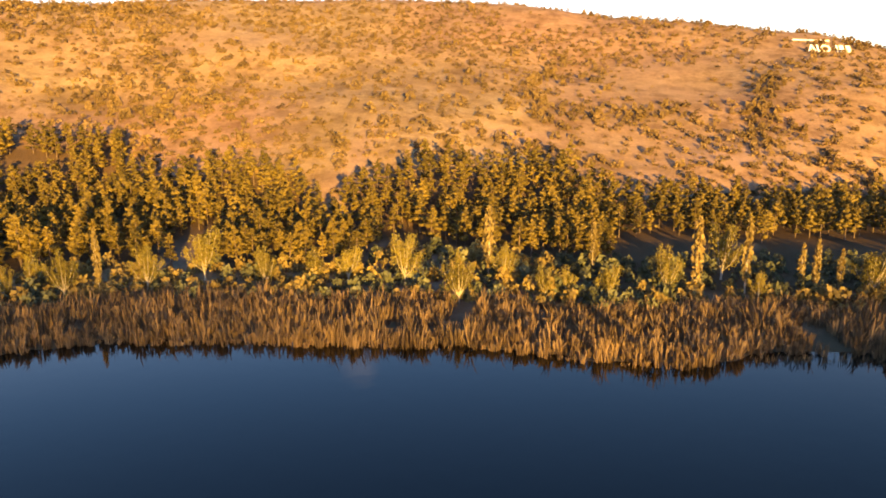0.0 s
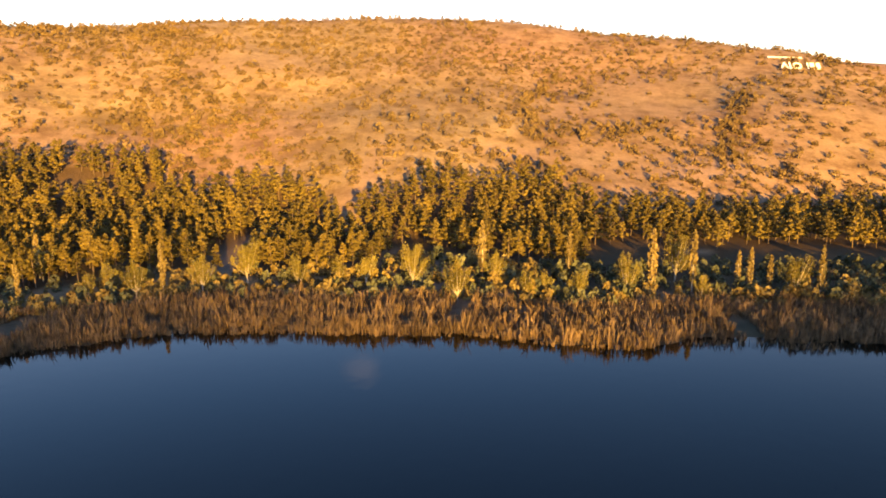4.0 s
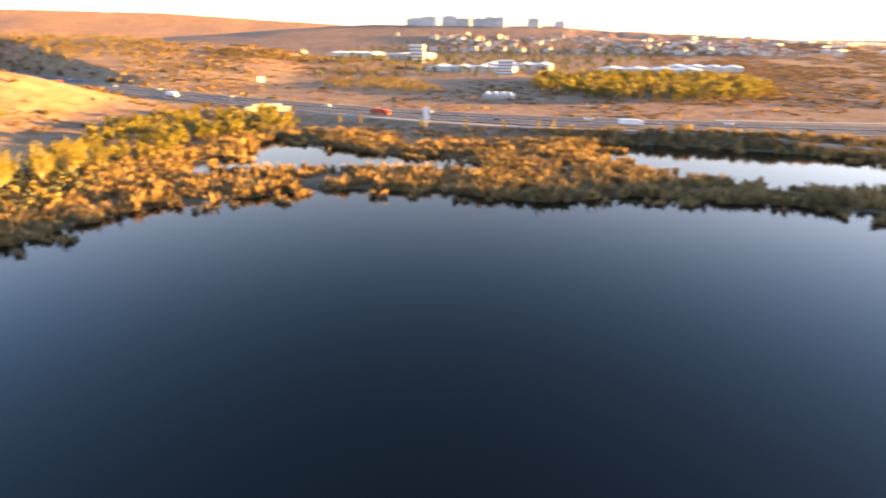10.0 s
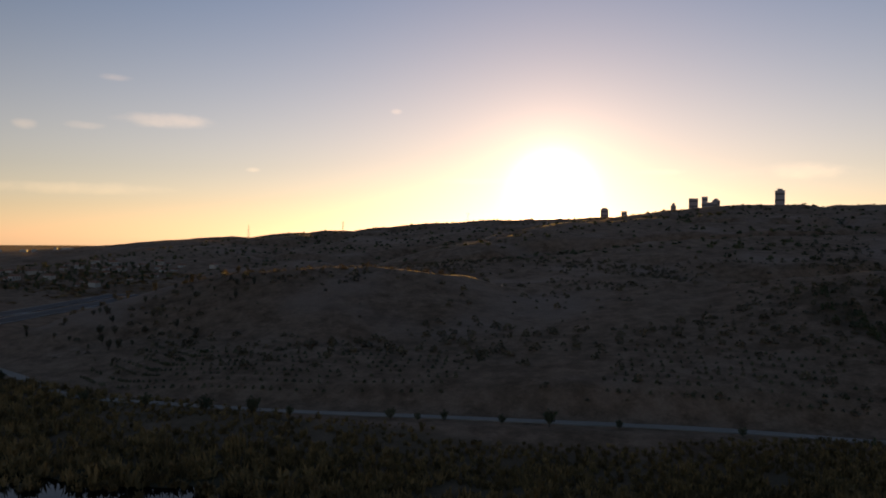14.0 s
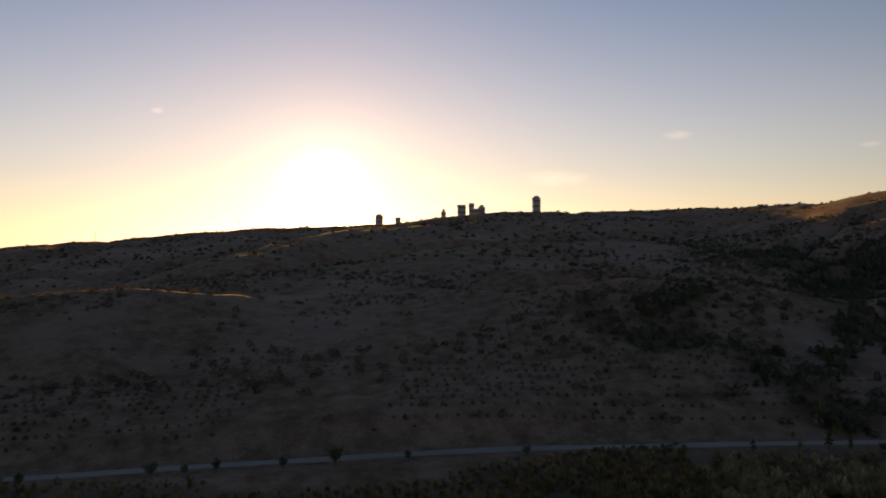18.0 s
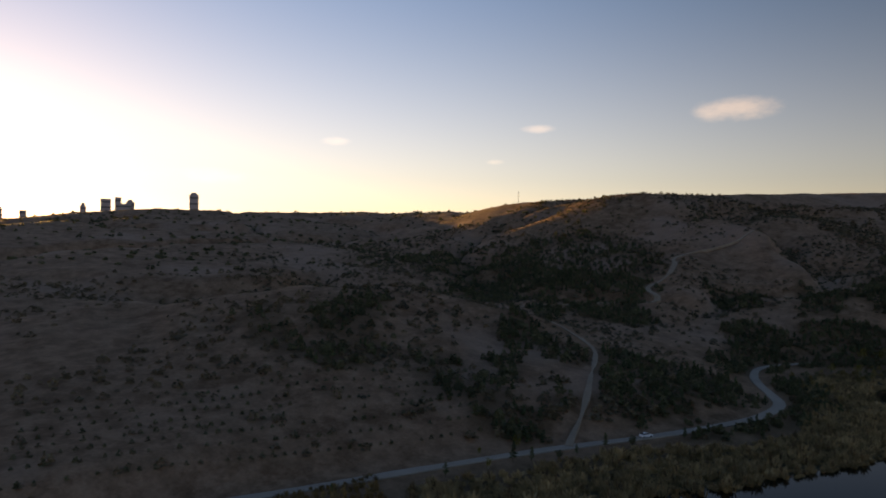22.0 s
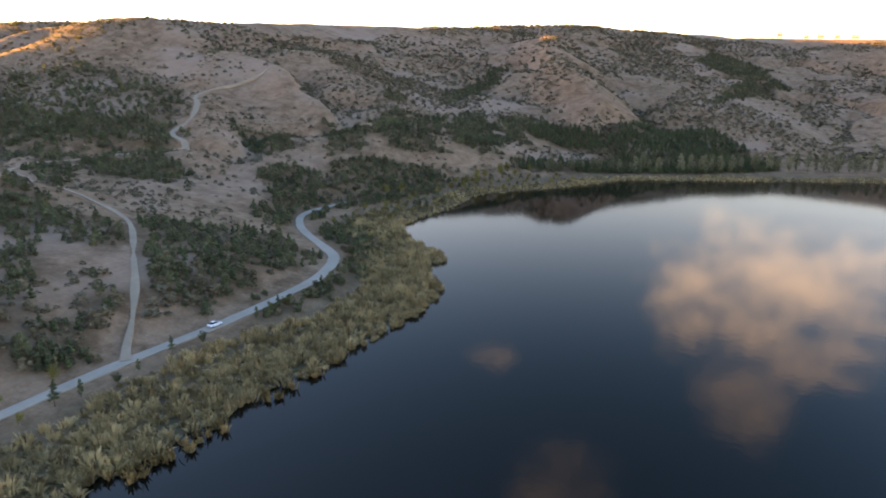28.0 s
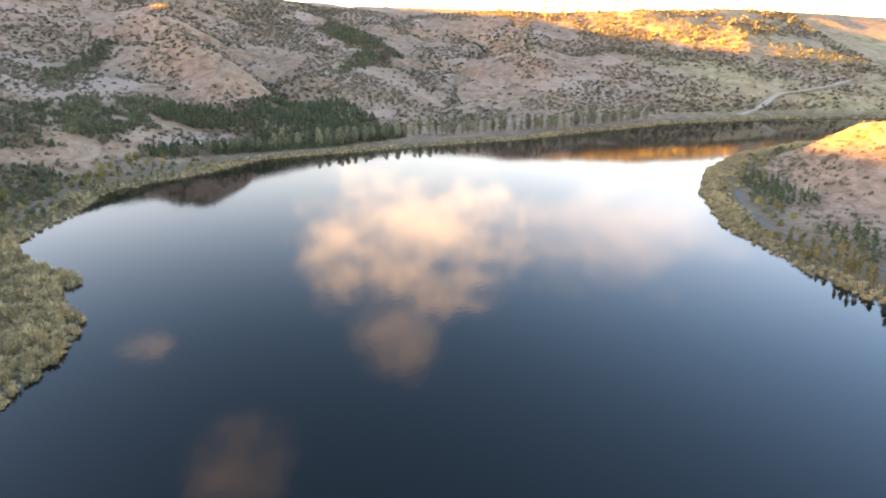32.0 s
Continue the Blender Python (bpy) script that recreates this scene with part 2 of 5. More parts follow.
def plain_material(name, dark, light, scale, rough=0.85, metal=0.0, strength=0.2):
    m, nt, b = mat(name, rough, 0.3)
    n = noise_node(nt, scale, 5, rough=0.65)
    w = noise_node(nt, scale * 0.12, 3)
    c = mix(nt, n, dark, light)
    c = mix(nt, 0.35, c, ramp(nt, w, [(0.3, (0.65, 0.65, 0.65)), (0.7, (1.15, 1.15, 1.15))]), 'MULTIPLY')
    nt.links.new(c, b.inputs["Base Color"])
    b.inputs["Metallic"].default_value = metal
    bump(nt, b, n, strength, 0.05)
    return m


M_GROUND = ground_material()
M_WATER = water_material()
M_PINE = leaf_material("pine_needles", (0.052, 0.041, 0.010), (0.195, 0.138, 0.032), 0.25)
M_PINE_FAR = leaf_material("dark_pine_needles", (0.040, 0.052, 0.024), (0.105, 0.118, 0.052), 0.2)
M_BROWN = leaf_material("brown_shrub_twigs", (0.085, 0.056, 0.026), (0.205, 0.138, 0.062), 0.15)
M_SHRUB = leaf_material("shrub_leaves", (0.105, 0.082, 0.052), (0.225, 0.170, 0.105), 0.15)
M_GREEN = leaf_material("green_bush_leaves", (0.055, 0.060, 0.032), (0.150, 0.146, 0.078), 0.2)
M_JUNIPER = leaf_material("dull_juniper_leaves", (0.070, 0.062, 0.042), (0.175, 0.148, 0.096), 0.15)
M_YELLOW = leaf_material("autumn_yellow_leaves", (0.125, 0.100, 0.022), (0.29, 0.232, 0.052), 0.4)
M_POPLAR = leaf_material("poplar_leaves", (0.130, 0.095, 0.036), (0.26, 0.19, 0.075), 0.3)
M_POPLAR_FAR = leaf_material("grey_green_poplar_leaves", (0.120, 0.108, 0.060), (0.28, 0.245, 0.145), 0.25)
M_REED = leaf_material("dry_reed", (0.085, 0.055, 0.030), (0.255, 0.165, 0.090), 0.2)
M_REED_G = leaf_material("green_brown_reed", (0.100, 0.062, 0.026), (0.365, 0.232, 0.100), 0.25)
M_RUSH = leaf_material("straw_and_olive_rushes", (0.150, 0.105, 0.050), (0.52, 0.375, 0.200), 0.25)
M_GOLD = leaf_material("golden_bush_leaves", (0.13, 0.092, 0.032), (0.30, 0.215, 0.075), 0.25)
M_RUST = leaf_material("rusty_scrub", (0.15, 0.080, 0.030), (0.34, 0.195, 0.080), 0.15)
M_BARK = plain_material("bark", (0.05, 0.035, 0.025), (0.16, 0.11, 0.075), 3.0)
M_PALE_BARK = plain_material("pale_bark", (0.24, 0.20, 0.15), (0.46, 0.40, 0.31), 3.0)
M_ASPHALT = plain_material("asphalt", (0.080, 0.074, 0.070), (0.130, 0.120, 0.113), 0.6)
M_PALE_ROAD = plain_material("pale_chip_road", (0.27, 0.225, 0.182), (0.37, 0.315, 0.26), 0.7)
M_DIRT = plain_material("dirt_track", (0.25, 0.180, 0.128), (0.37, 0.280, 0.205), 0.5)
for road_surface in (M_ASPHALT, M_PALE_ROAD, M_DIRT):
    road_surface.node_tree.nodes["Principled BSDF"].inputs["Specular IOR Level"].default_value = 0.05
M_WHITE = plain_material("white_paint", (0.68, 0.68, 0.66), (0.82, 0.82, 0.80), 1.0)
M_WALL = plain_material("house_render", (0.40, 0.36, 0.31), (0.58, 0.53, 0.47), 0.3)
M_ROOF = plain_material("roof_tile", (0.22, 0.10, 0.065), (0.36, 0.17, 0.11), 0.6)
M_METAL_ROOF = plain_material("pale_sheet_roof", (0.44, 0.45, 0.46), (0.60, 0.61, 0.62), 0.2, 0.5)
M_TOWER = plain_material("tower_facade", (0.24, 0.24, 0.26), (0.36, 0.36, 0.38), 0.2)
M_TOWER_PALE = plain_material("pale_tower_facade", (0.52, 0.50, 0.48), (0.66, 0.64, 0.62), 0.2)
M_BAND = plain_material("window_band", (0.05, 0.06, 0.07), (0.12, 0.13, 0.15), 0.4, 0.3)
M_STEEL = plain_material("galvanised_steel", (0.28, 0.29, 0.30), (0.40, 0.41, 0.42), 2.0, 0.45, 0.6)
M_TYRE_AND_SHADE = plain_material("tyre_and_shade_black", (0.015, 0.015, 0.015), (0.03, 0.03, 0.03), 5.0)
M_GLASS = plain_material("car_glass", (0.012, 0.014, 0.016), (0.025, 0.028, 0.03), 2.0, 0.08)
M_CAR_WHITE = plain_material("white_car_paint", (0.72, 0.72, 0.72), (0.80, 0.80, 0.80), 1.0, 0.25, 0.0, 0.0)
M_CAR_DARK = plain_material("dark_car_paint", (0.05, 0.055, 0.065), (0.09, 0.095, 0.11), 1.0, 0.25, 0.0, 0.0)
M_CAR_RED = plain_material("red_paint", (0.35, 0.05, 0.03), (0.46, 0.075, 0.04), 1.0, 0.35, 0.0, 0.0)
M_CONCRETE = plain_material("concrete", (0.30, 0.29, 0.27), (0.44, 0.42, 0.39), 0.8)


# ---- the lie of the land ----
LAKE = [(-94, 94), (-79, 101), (-55, 112), (-19, 110), (4, 110), (14, 106), (36, 101), (52, 107), (78, 105), (97, 103), (123, 95), (143, 106), (150, 98), (200, 87),
        (217, 67), (243, 38), (251, 2), (240, -39), (258, -70), (255, -120), (250, -142), (222, -173), (200, -180), (160, -184), (140, -192), (100, -192), (70, -200),
        (20, -215), (-20, -245), (-59, -262), (-124, -260), (-182, -261), (-203, -269), (-222, -288), (-238, -287)]
LAKE += [(-262, -319), (-284, -339), (-339, -340), (-391, -347), (-453, -308), (-500, -288), (-537, -220), (-560, -180), (-600, -97), (-632, -55), (-713, 63), (-760, 200), (-765, 302),
         (-720, 330), (-649, 236), (-579, 120), (-522, 53), (-464, 13), (-394, -14), (-319, -28), (-267, -23), (-225, -16), (-150, 48)]
POND_N = [(243, 108), (266, 86), (281, 36), (286, -12), (305, -8), (322, 0), (318, 30), (322, 52), (349, 90), (352, 112), (296, 102), (266, 110)]
POND_S = [(345, -50), (382, -67), (373, -120), (356, -170), (342, -204), (318, -196), (302, -182), (290, -208), (272, -217), (246, -208), (254, -188), (282, -164), (279, -126), (301, -79), (318, -62)]


def seg_dist(X, Y, pts, closed=False):
    """The distance to a line of points, and how far along it the nearest point lies, in points."""
    best, along = np.full(X.shape, 1e9), np.zeros(X.shape)
    n = len(pts)
    for k in range(n if closed else n - 1):
        (ax, ay), (bx, by) = pts[k][:2], pts[(k + 1) % n][:2]
        dx, dy = bx - ax, by - ay
        s = np.clip(((X - ax) * dx + (Y - ay) * dy) / (dx * dx + dy * dy), 0, 1)
        d = np.hypot(X - ax - s * dx, Y - ay - s * dy)
        near = d < best
        best, along = np.where(near, d, best), np.where(near, k + s, along)
    return best, along


def inside(X, Y, pts):
    res = np.zeros(X.shape, bool)
    n = len(pts)
    for k in range(n):
        (ax, ay), (bx, by) = pts[k], pts[(k + 1) % n]
        if ay != by:
            res ^= ((ay > Y) != (by > Y)) & (X < (bx - ax) * (Y - ay) / (by - ay) + ax)
    return res


def shore(X, Y):
    """Metres from the water's edge: above zero on land."""
    best = np.full(X.shape, 1e9)
    wet = np.zeros(X.shape, bool)
    for pts in (LAKE, POND_N, POND_S):
        d, _ = seg_dist(X, Y, pts, True)
        best = np.minimum(best, d)
        wet |= inside(X, Y, pts)
    return np.where(wet, -best, best)


_rng = np.random.RandomState(5)
_TABLE = _rng.rand(256, 256)


def vnoise(x, y):
    xi, yi = np.floor(x).astype(int), np.floor(y).astype(int)
    fx, fy = x - xi, y - yi
    fx, fy = fx * fx * (3 - 2 * fx), fy * fy * (3 - 2 * fy)
    g = lambda a, b: _TABLE[a & 255, b & 255]
    return (g(xi, yi) * (1 - fx) + g(xi + 1, yi) * fx) * (1 - fy) + (g(xi, yi + 1) * (1 - fx) + g(xi + 1, yi + 1) * fx) * fy - 0.5


def fbm(x, y, octaves=4):
    return sum(vnoise(x * 2 ** k + 17 * k, y * 2 ** k + 31 * k) * 0.5 ** k for k in range(octaves))


# ridges: x, y, height, width of the flank
HILL_A = [(-440, 120, 31, 120), (-380, 260, 60, 190), (-260, 430, 88, 270), (-100, 520, 101, 350), (0, 560, 105, 385), (150, 500, 86, 330), (220, 445, 75, 270), (312, 407, 48, 200), (370, 310, 29, 130), (385, 235, 8, 70)]
HILL_B = [(1500, -1500, 38, 500), (980, -1400, 66, 700), (747, -1376, 78, 850), (545, -1469, 94, 1100), (340, -1530, 100, 1240), (146, -1559, 113, 1270), (4, -1380, 117, 1070), (-326, -1420, 116, 800)]
SPUR_B = [(354, -308, 5, 35), (346, -326, 13, 55), (338, -352, 21, 75), (318, -380, 29, 100), (285, -400, 36, 120), (210, -445, 41, 150), (172, -458, 37, 130), (130, -475, 24, 150), (40, -480, 36, 170), (-30, -470, 44, 185), (-90, -465, 42, 150), (-135, -435, 32, 90)]
HILL_C = [(-326, -1420, 106, 600), (-450, -1000, 119, 480), (-494, -800, 124, 420), (-567, -740, 121, 420), (-820, -822, 136, 560), (-900, -700, 134, 520), (-1067, -549, 142, 530), (-1310, -427, 140, 600), (-1395, -263, 132, 650), (-1237, 21, 117, 480), (-1226, 210, 121, 450), (-1324, 437, 119, 450), (-1385, 700, 104, 450)]
SPUR_C = [(-490, -760, 100, 200), (-478, -620, 80, 170), (-435, -510, 56, 130), (-385, -425, 24, 80)]
SPUR_D = [(-440, -640, 70, 130), (-364, -575, 52, 110), (-300, -510, 30, 90), (-245, -440, 12, 60)]
SPUR_W = [(-900, -500, 116, 240), (-740, -430, 86, 170), (-650, -375, 54, 125), (-595, -335, 27, 80)]
SPUR_X = [(-1200, -60, 108, 260), (-980, -60, 70, 150), (-840, -40, 34, 100)]
SPUR_Y = [(-1290, 300, 104, 240), (-1050, 250, 70, 150), (-900, 220, 32, 100)]
HILL_E = [(330, 1180, 88, 520), (560, 1060, 80, 480), (740, 830, 44, 460), (870, 620, 38, 420), (930, 440, 30, 330), (960, 330, 15, 170)]
TOWN = [(2400, 700, 63, 900), (2300, 100, 55, 800), (2100, -350, 32, 600)]
MOUNTS = [(1200, 4300, 150, 900), (1970, 3480, 205, 700), (2700, 3350, 145, 800), (3600, 2300, 125, 800), (4200, 1300, 55, 700), (4500, 300, 68, 600)]
FAR_W = [(-1400, 700, 98, 700), (-1300, 2000, 105, 900), (0, 2400, 95, 900), (900, 2200, 57, 600)]
RIDGES = [(HILL_A, 0.3), (HILL_B, 0.4), (SPUR_B, 1), (HILL_C, 1), (SPUR_C, 1), (SPUR_D, 1), (SPUR_W, 1), (SPUR_X, 1), (SPUR_Y, 1), (HILL_E, 1), (TOWN, 0), (MOUNTS, 1), (FAR_W, 1)]


LAKE_ROAD = [(372, -225), (357, -265), (320, -267), (272, -253), (236, -241), (201, -245), (156, -253), (113, -265), (75, -275), (25, -287), (-14, -292), (-50, -296.5), (-88, -300), (-130, -301), (-160, -304), (-184, -308.5), (-207, -320), (-220, -336), (-233, -355), (-248, -373), (-272, -390), (-310, -392)]


HIGHWAY = [(900, 960), (760, 720), (640, 505), (520, 285), (452, 125), (422, 0), (416, -90), (414, -160), (426, -270), (470, -390), (540, -560)]


def gully(X, Y):
    """One in the bed of a dry gully, falling to nothing beside it."""
    n = vnoise(X / 175 + 0.35 * vnoise(X / 45, Y / 45), Y / 175 + 7.3 + 0.35 * vnoise(X / 45 + 9, Y / 45))
    return np.exp(-(n / 0.07) ** 2)


def height(X, Y):
    X, Y = np.asarray(X, float), np.asarray(Y, float)
    d = shore(X, Y)
    base = np.where(d < 0, np.maximum(d * 0.16, -3.0) - 0.25, np.minimum(0.12 + 0.03 * d, 3.2))
    total = np.zeros(X.shape)
    wx, wy = X + 30 * fbm(X / 130, Y / 130, 3), Y + 30 * fbm(X / 130 + 50, Y / 130, 3)
    for pts, rough in RIDGES:
        r = seg_dist(wx, wy, pts)[0]
        share, top, width, gull = (np.zeros(X.shape) for _ in range(4))
        for k, (a, b) in enumerate(zip(pts, pts[1:])):
            d_k, s = seg_dist(wx, wy, (a, b))
            w = np.exp((r - d_k) / 22)
            share, top, width = share + w, top + w * (a[2] + (b[2] - a[2]) * s), width + w * (a[3] + (b[3] - a[3]) * s)
            gull = gull + w * np.abs(vnoise((k + s) * 3.1 + len(pts), d_k / 400)) * 2
        top, width, gull = top / share, width / share, gull / share
        u = np.sqrt((r / width) ** 2 + 0.006) - 0.0775
        g = (np.sqrt((1 - u) ** 2 + 0.004) + 1 - u) / 2
        h = top * np.clip(g - 0.002, 0, None) * (1 - rough * 0.16 * (1 - gull) * np.clip(4 * g * (1 - g), 0, 1))
        total = (total ** 8 + h ** 8) ** 0.125
    calm = np.clip((120 - Y) / 100, 0.3, 1) * np.clip((X + 760) / 200, 0.4, 1)
    bumps = fbm(X / 70, Y / 70, 4) * np.clip(total, 0, 40) * 0.10 * calm
    side = np.clip((60 - Y) / 160, 0.0, 1)
    cut = gully(X, Y) * np.clip((total - 6) / 40, 0, 1) * np.clip((135 - total) / 60, 0.2, 1) * 15 * side
    cut = cut + np.abs(fbm(X / 38, Y / 38, 3)) * np.clip(total / 25, 0, 1) * 3.2 * calm
    land = np.clip(d / 60, 0, 1)
    out = base + (total + bumps - cut) * np.clip((d - 8) / 70, 0, 1) * land ** 0.5
    k = np.clip(1 - (seg_dist(X, Y, LAKE_ROAD)[0] - 4) / 16, 0, 1)
    k = k * k * (3 - 2 * k) * (d > 4)
    out = out * (1 - k) + 3.2 * k
    k = np.clip(1 - (seg_dist(X, Y, HIGHWAY)[0] - 26) / 20, 0, 1)
    k = k * k * (3 - 2 * k) * (d > 4)
    out = out * (1 - k) + 5.2 * k
    far = np.hypot(X, Y)
    return out - np.clip(far - 2500, 0, None) * 0.004 * (total < 8)


def sheet_axis(centre, fine, half, reach, n):
    u = np.linspace(-1, 1, n)
    a = np.sinh(u * 5.2) / np.sinh(5.2)
    return centre + np.sign(u) * np.minimum(np.abs(u) * n / 2 * fine, half) + a * (reach - half)


def mesh_object(name, verts, faces, materials, parent=None, label="", smooth=False, slots=None):
    me = bpy.data.meshes.new(name)
    me.from_pydata([tuple(v) for v in verts] if not isinstance(verts, np.ndarray) else verts.tolist(), [], faces if isinstance(faces, list) else faces.tolist())
    for m in materials if isinstance(materials, (list, tuple)) else [materials]:
        me.materials.append(m)
    if slots is not None:
        me.polygons.foreach_set("material_index", np.asarray(slots, np.int32))
    if smooth:
        me.polygons.foreach_set("use_smooth", np.ones(len(me.polygons), bool))
    me.update()
    ob = new(name, me)
    if parent is not None:
        ob.parent = parent
    if label:
        ob["label"] = label
    return ob


# zones, as outlines on the plan
PINES_A = [(-205, 150), (-110, 138), (-93, 146), (-83, 159), (-49, 157), (-21, 157), (-16, 180), (2, 176), (22, 165), (35, 163), (48, 165), (60, 172), (74, 179), (99, 184), (116, 184), (142, 181), (205, 174), (240, 190), (175, 236), (153, 238), (125, 230), (95, 226), (65, 216), (50, 220), (43, 242), (22, 234), (7, 228), (-12, 223), (-24, 216), (-29, 200), (-40, 214), (-56, 226), (-74, 236), (-91, 230), (-103, 240), (-119, 258), (-132, 250), (-149, 254), (-158, 249), (-235, 245)]
SHADED_CLEARING = [(22, 138), (24, 168), (60, 174), (116, 186), (205, 178), (240, 150), (140, 136)]
WOODS_W = [[(-550, -389), (-596, -389), (-594, -362), (-594, -323), (-674, -323), (-696, -262), (-658, -221), (-649, -234), (-594, -263), (-556, -301), (-566, -322), (-553, -355)],
           [(-471, -366), (-512, -347), (-559, -308), (-571, -274), (-628, -252), (-646, -227), (-636, -197), (-602, -194), (-558, -241), (-535, -282), (-509, -318), (-468, -352)]]


def in_wood(X, Y):
    return inside(X, Y, WOODS_W[0]) | inside(X, Y, WOODS_W[1])


# thickets: x, y, radius
THICKETS = [(-265, -640, -205, -590, 30), (-165, -560, -120, -470, 14), (-75, -440, -45, -405, 10), (-540, -430, -490, -400, 20), (158, 353, 138, 313, 6)]
THICKETS += [(138, 313, 122, 280, 6), (68, 412, 40, 343, 3), (40, 343, 40, 292, 5), (275, 350, 262, 298, 7), (262, 298, 246, 256, 9), (246, 256, 244, 222, 10), (100, 318, 60, 300, 6), (-160, 300, -120, 288, 8), (20, 262, 60, 250, 6)]
# brushwood in the south-western hollows, as outlines
BRUSH = [[(-30, -454), (-26, -400), (-35, -389), (-68, -423), (-66, -398), (-49, -355), (-29, -362), (-11, -387), (-5, -422)],
         [(-72, -382), (-90, -385), (-96, -358), (-93, -328), (-103, -317), (-96, -309), (-83, -317), (-74, -330), (-60, -337)],
         [(-191, -768), (-274, -798), (-304, -725), (-375, -716), (-377, -645), (-384, -606), (-327, -551), (-291, -560), (-237, -568), (-240, -645), (-176, -645)],
         [(-142, -427), (-180, -470), (-232, -560), (-278, -624), (-300, -600), (-255, -570), (-215, -500)],
         [(-171, -393), (-193, -372), (-207, -356), (-211, -336), (-190, -322), (-165, -319), (-149, -311), (-132, -316), (-120, -324), (-133, -344)],
         [(-304, -446), (-326, -436), (-316, -408), (-267, -374), (-228, -376), (-276, -424)],
         [(-232, -520), (-272, -541), (-277, -505), (-264, -454), (-245, -451), (-213, -476)],
         [(-295, -605), (-329, -575), (-307, -520), (-275, -504), (-274, -545), (-255, -560)],
         [(-144, -435), (-155, -433), (-150, -398), (-164, -388), (-143, -362), (-133, -372), (-124, -402)],
         [(-124, -402), (-129, -396), (-114, -360), (-96, -341), (-90, -345)],
         [(-70, -328), (-93, -325), (-101, -318), (-95, -310), (-70, -312)],
         [(-115, -339), (-124, -335), (-113, -321), (-106, -328)],
         [(-139, -300), (-157, -302), (-183, -304), (-220, -314), (-214, -304), (-185, -294), (-161, -291), (-133, -291)],
         [(-250, -365), (-256, -354), (-254, -332), (-218, -309), (-212, -318), (-227, -342)],
         [(-339, -431), (-373, -412), (-411, -388), (-382, -371), (-337, -371), (-286, -382)],
         [(-354, -527), (-371, -509), (-353, -462), (-333, -460), (-340, -500)],
         [(-404, -491), (-411, -445), (-365, -424), (-350, -437), (-385, -459)],
         [(-464, -475), (-511, -446), (-431, -400), (-397, -413), (-396, -441)],
         [(-488, -429), (-534, -433), (-521, -400), (-554, -388), (-487, -375), (-462, -380), (-449, -398)],
         [(-522, -514), (-551, -513), (-508, -480), (-500, -495)],
         [(-604, -496), (-727, -528), (-812, -519), (-806, -513), (-688, -490), (-569, -471)],
         [(-574, -421), (-603, -391), (-550, -383), (-538, -402)],
         [(-1122, -348), (-1085, -263), (-984, -223), (-843, -257), (-775, -281), (-955, -270), (-1025, -343)]]



def zone_fields(X, Y):
    d = shore(X, Y)
    damp = np.clip((42 - d) / 18, 0, 1) * (d > -5)
    marsh = ((X > 225) & (X < 372) & (Y > -235) & (Y < 150)) | ((Y < -180) & (Y > -248) & (X > 40) & (X < 300))
    damp = np.maximum(damp, marsh * 0.8) * (0.6 + 0.4 * (d < 12))
    # pine floor, with the clearing's shade painted in the same dark colour
    wood = np.maximum(inside(X, Y, PINES_A), inside(X, Y, SHADED_CLEARING)) * 0.9
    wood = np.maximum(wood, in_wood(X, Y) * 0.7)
    for outline in BRUSH:
        wood = np.maximum(wood, inside(X, Y, outline) * 0.45)
    for x0, y0, x1, y1, r in THICKETS:
        wood = np.maximum(wood, 0.6 * np.clip(1.3 - seg_dist(X, Y, [(x0, y0), (x1, y1)])[0] / r, 0, 1))
    patch = np.clip(1.5 - seg_dist(X, Y, [(96, 262), (120, 268)])[0] / 7, 0, 1) + np.clip(1.5 - seg_dist(X, Y, [(10, 268), (40, 272)])[0] / 5, 0, 1) + np.clip(1.4 - seg_dist(X, Y, [(-62, 160), (-60, 195)])[0] / 6, 0, 1) + np.clip(1.3 - seg_dist(X, Y, [(-30, 215), (-24, 260)])[0] / 6, 0, 1) + 1.6 * np.clip(1.3 - seg_dist(X, Y, [(-505, -358), (-545, -332)])[0] / 12, 0, 1)
    bare = np.clip(fbm(X / 55 + 9, Y / 55, 4) * 3 - 0.25, 0, 1) * (height(X, Y) > 12) * 0.6
    bare = np.clip(np.maximum(bare * (1 - 0.7 * (Y > 60)), patch * 0.45), 0, 1)
    straw = np.clip(0.55 + 1.2 * fbm(X / 90 + 3, Y / 90, 4), 0.1, 1) * np.clip((Y - 60) / 90, 0.08, 1) * np.clip((70 - X + 0.25 * (Y - 260)) / 60, 0.55, 1)
    return damp, wood, bare, straw * (np.hypot(X, Y) < 1500)


gx = sheet_axis(-60, 3.6, 780, 4800, 450)
gy = sheet_axis(-80, 3.6, 700, 4800, 450)
GX, GY = np.meshgrid(gx, gy)
GZ = height(GX, GY)
nx, ny = len(gx), len(gy)
idx = np.arange(nx * ny).reshape(ny, nx)
quads = np.stack([idx[:-1, :-1], idx[:-1, 1:], idx[1:, 1:], idx[1:, :-1]], -1).reshape(-1, 4)
ground = mesh_object("ground", np.stack([GX.ravel(), GY.ravel(), GZ.ravel()], -1), quads, M_GROUND, smooth=True)
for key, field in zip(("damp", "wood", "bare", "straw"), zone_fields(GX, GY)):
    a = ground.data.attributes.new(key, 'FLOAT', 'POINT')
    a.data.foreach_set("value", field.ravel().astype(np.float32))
tagged(ground, "dry golden grassland hills round a lake, with bare soil patches", "ground", kind="structure")

water = mesh_object("water", [(-1000, -420, 0), (420, -420, 0), (420, 420, 0), (-1000, 420, 0)], [(0, 1, 2, 3)], M_WATER)
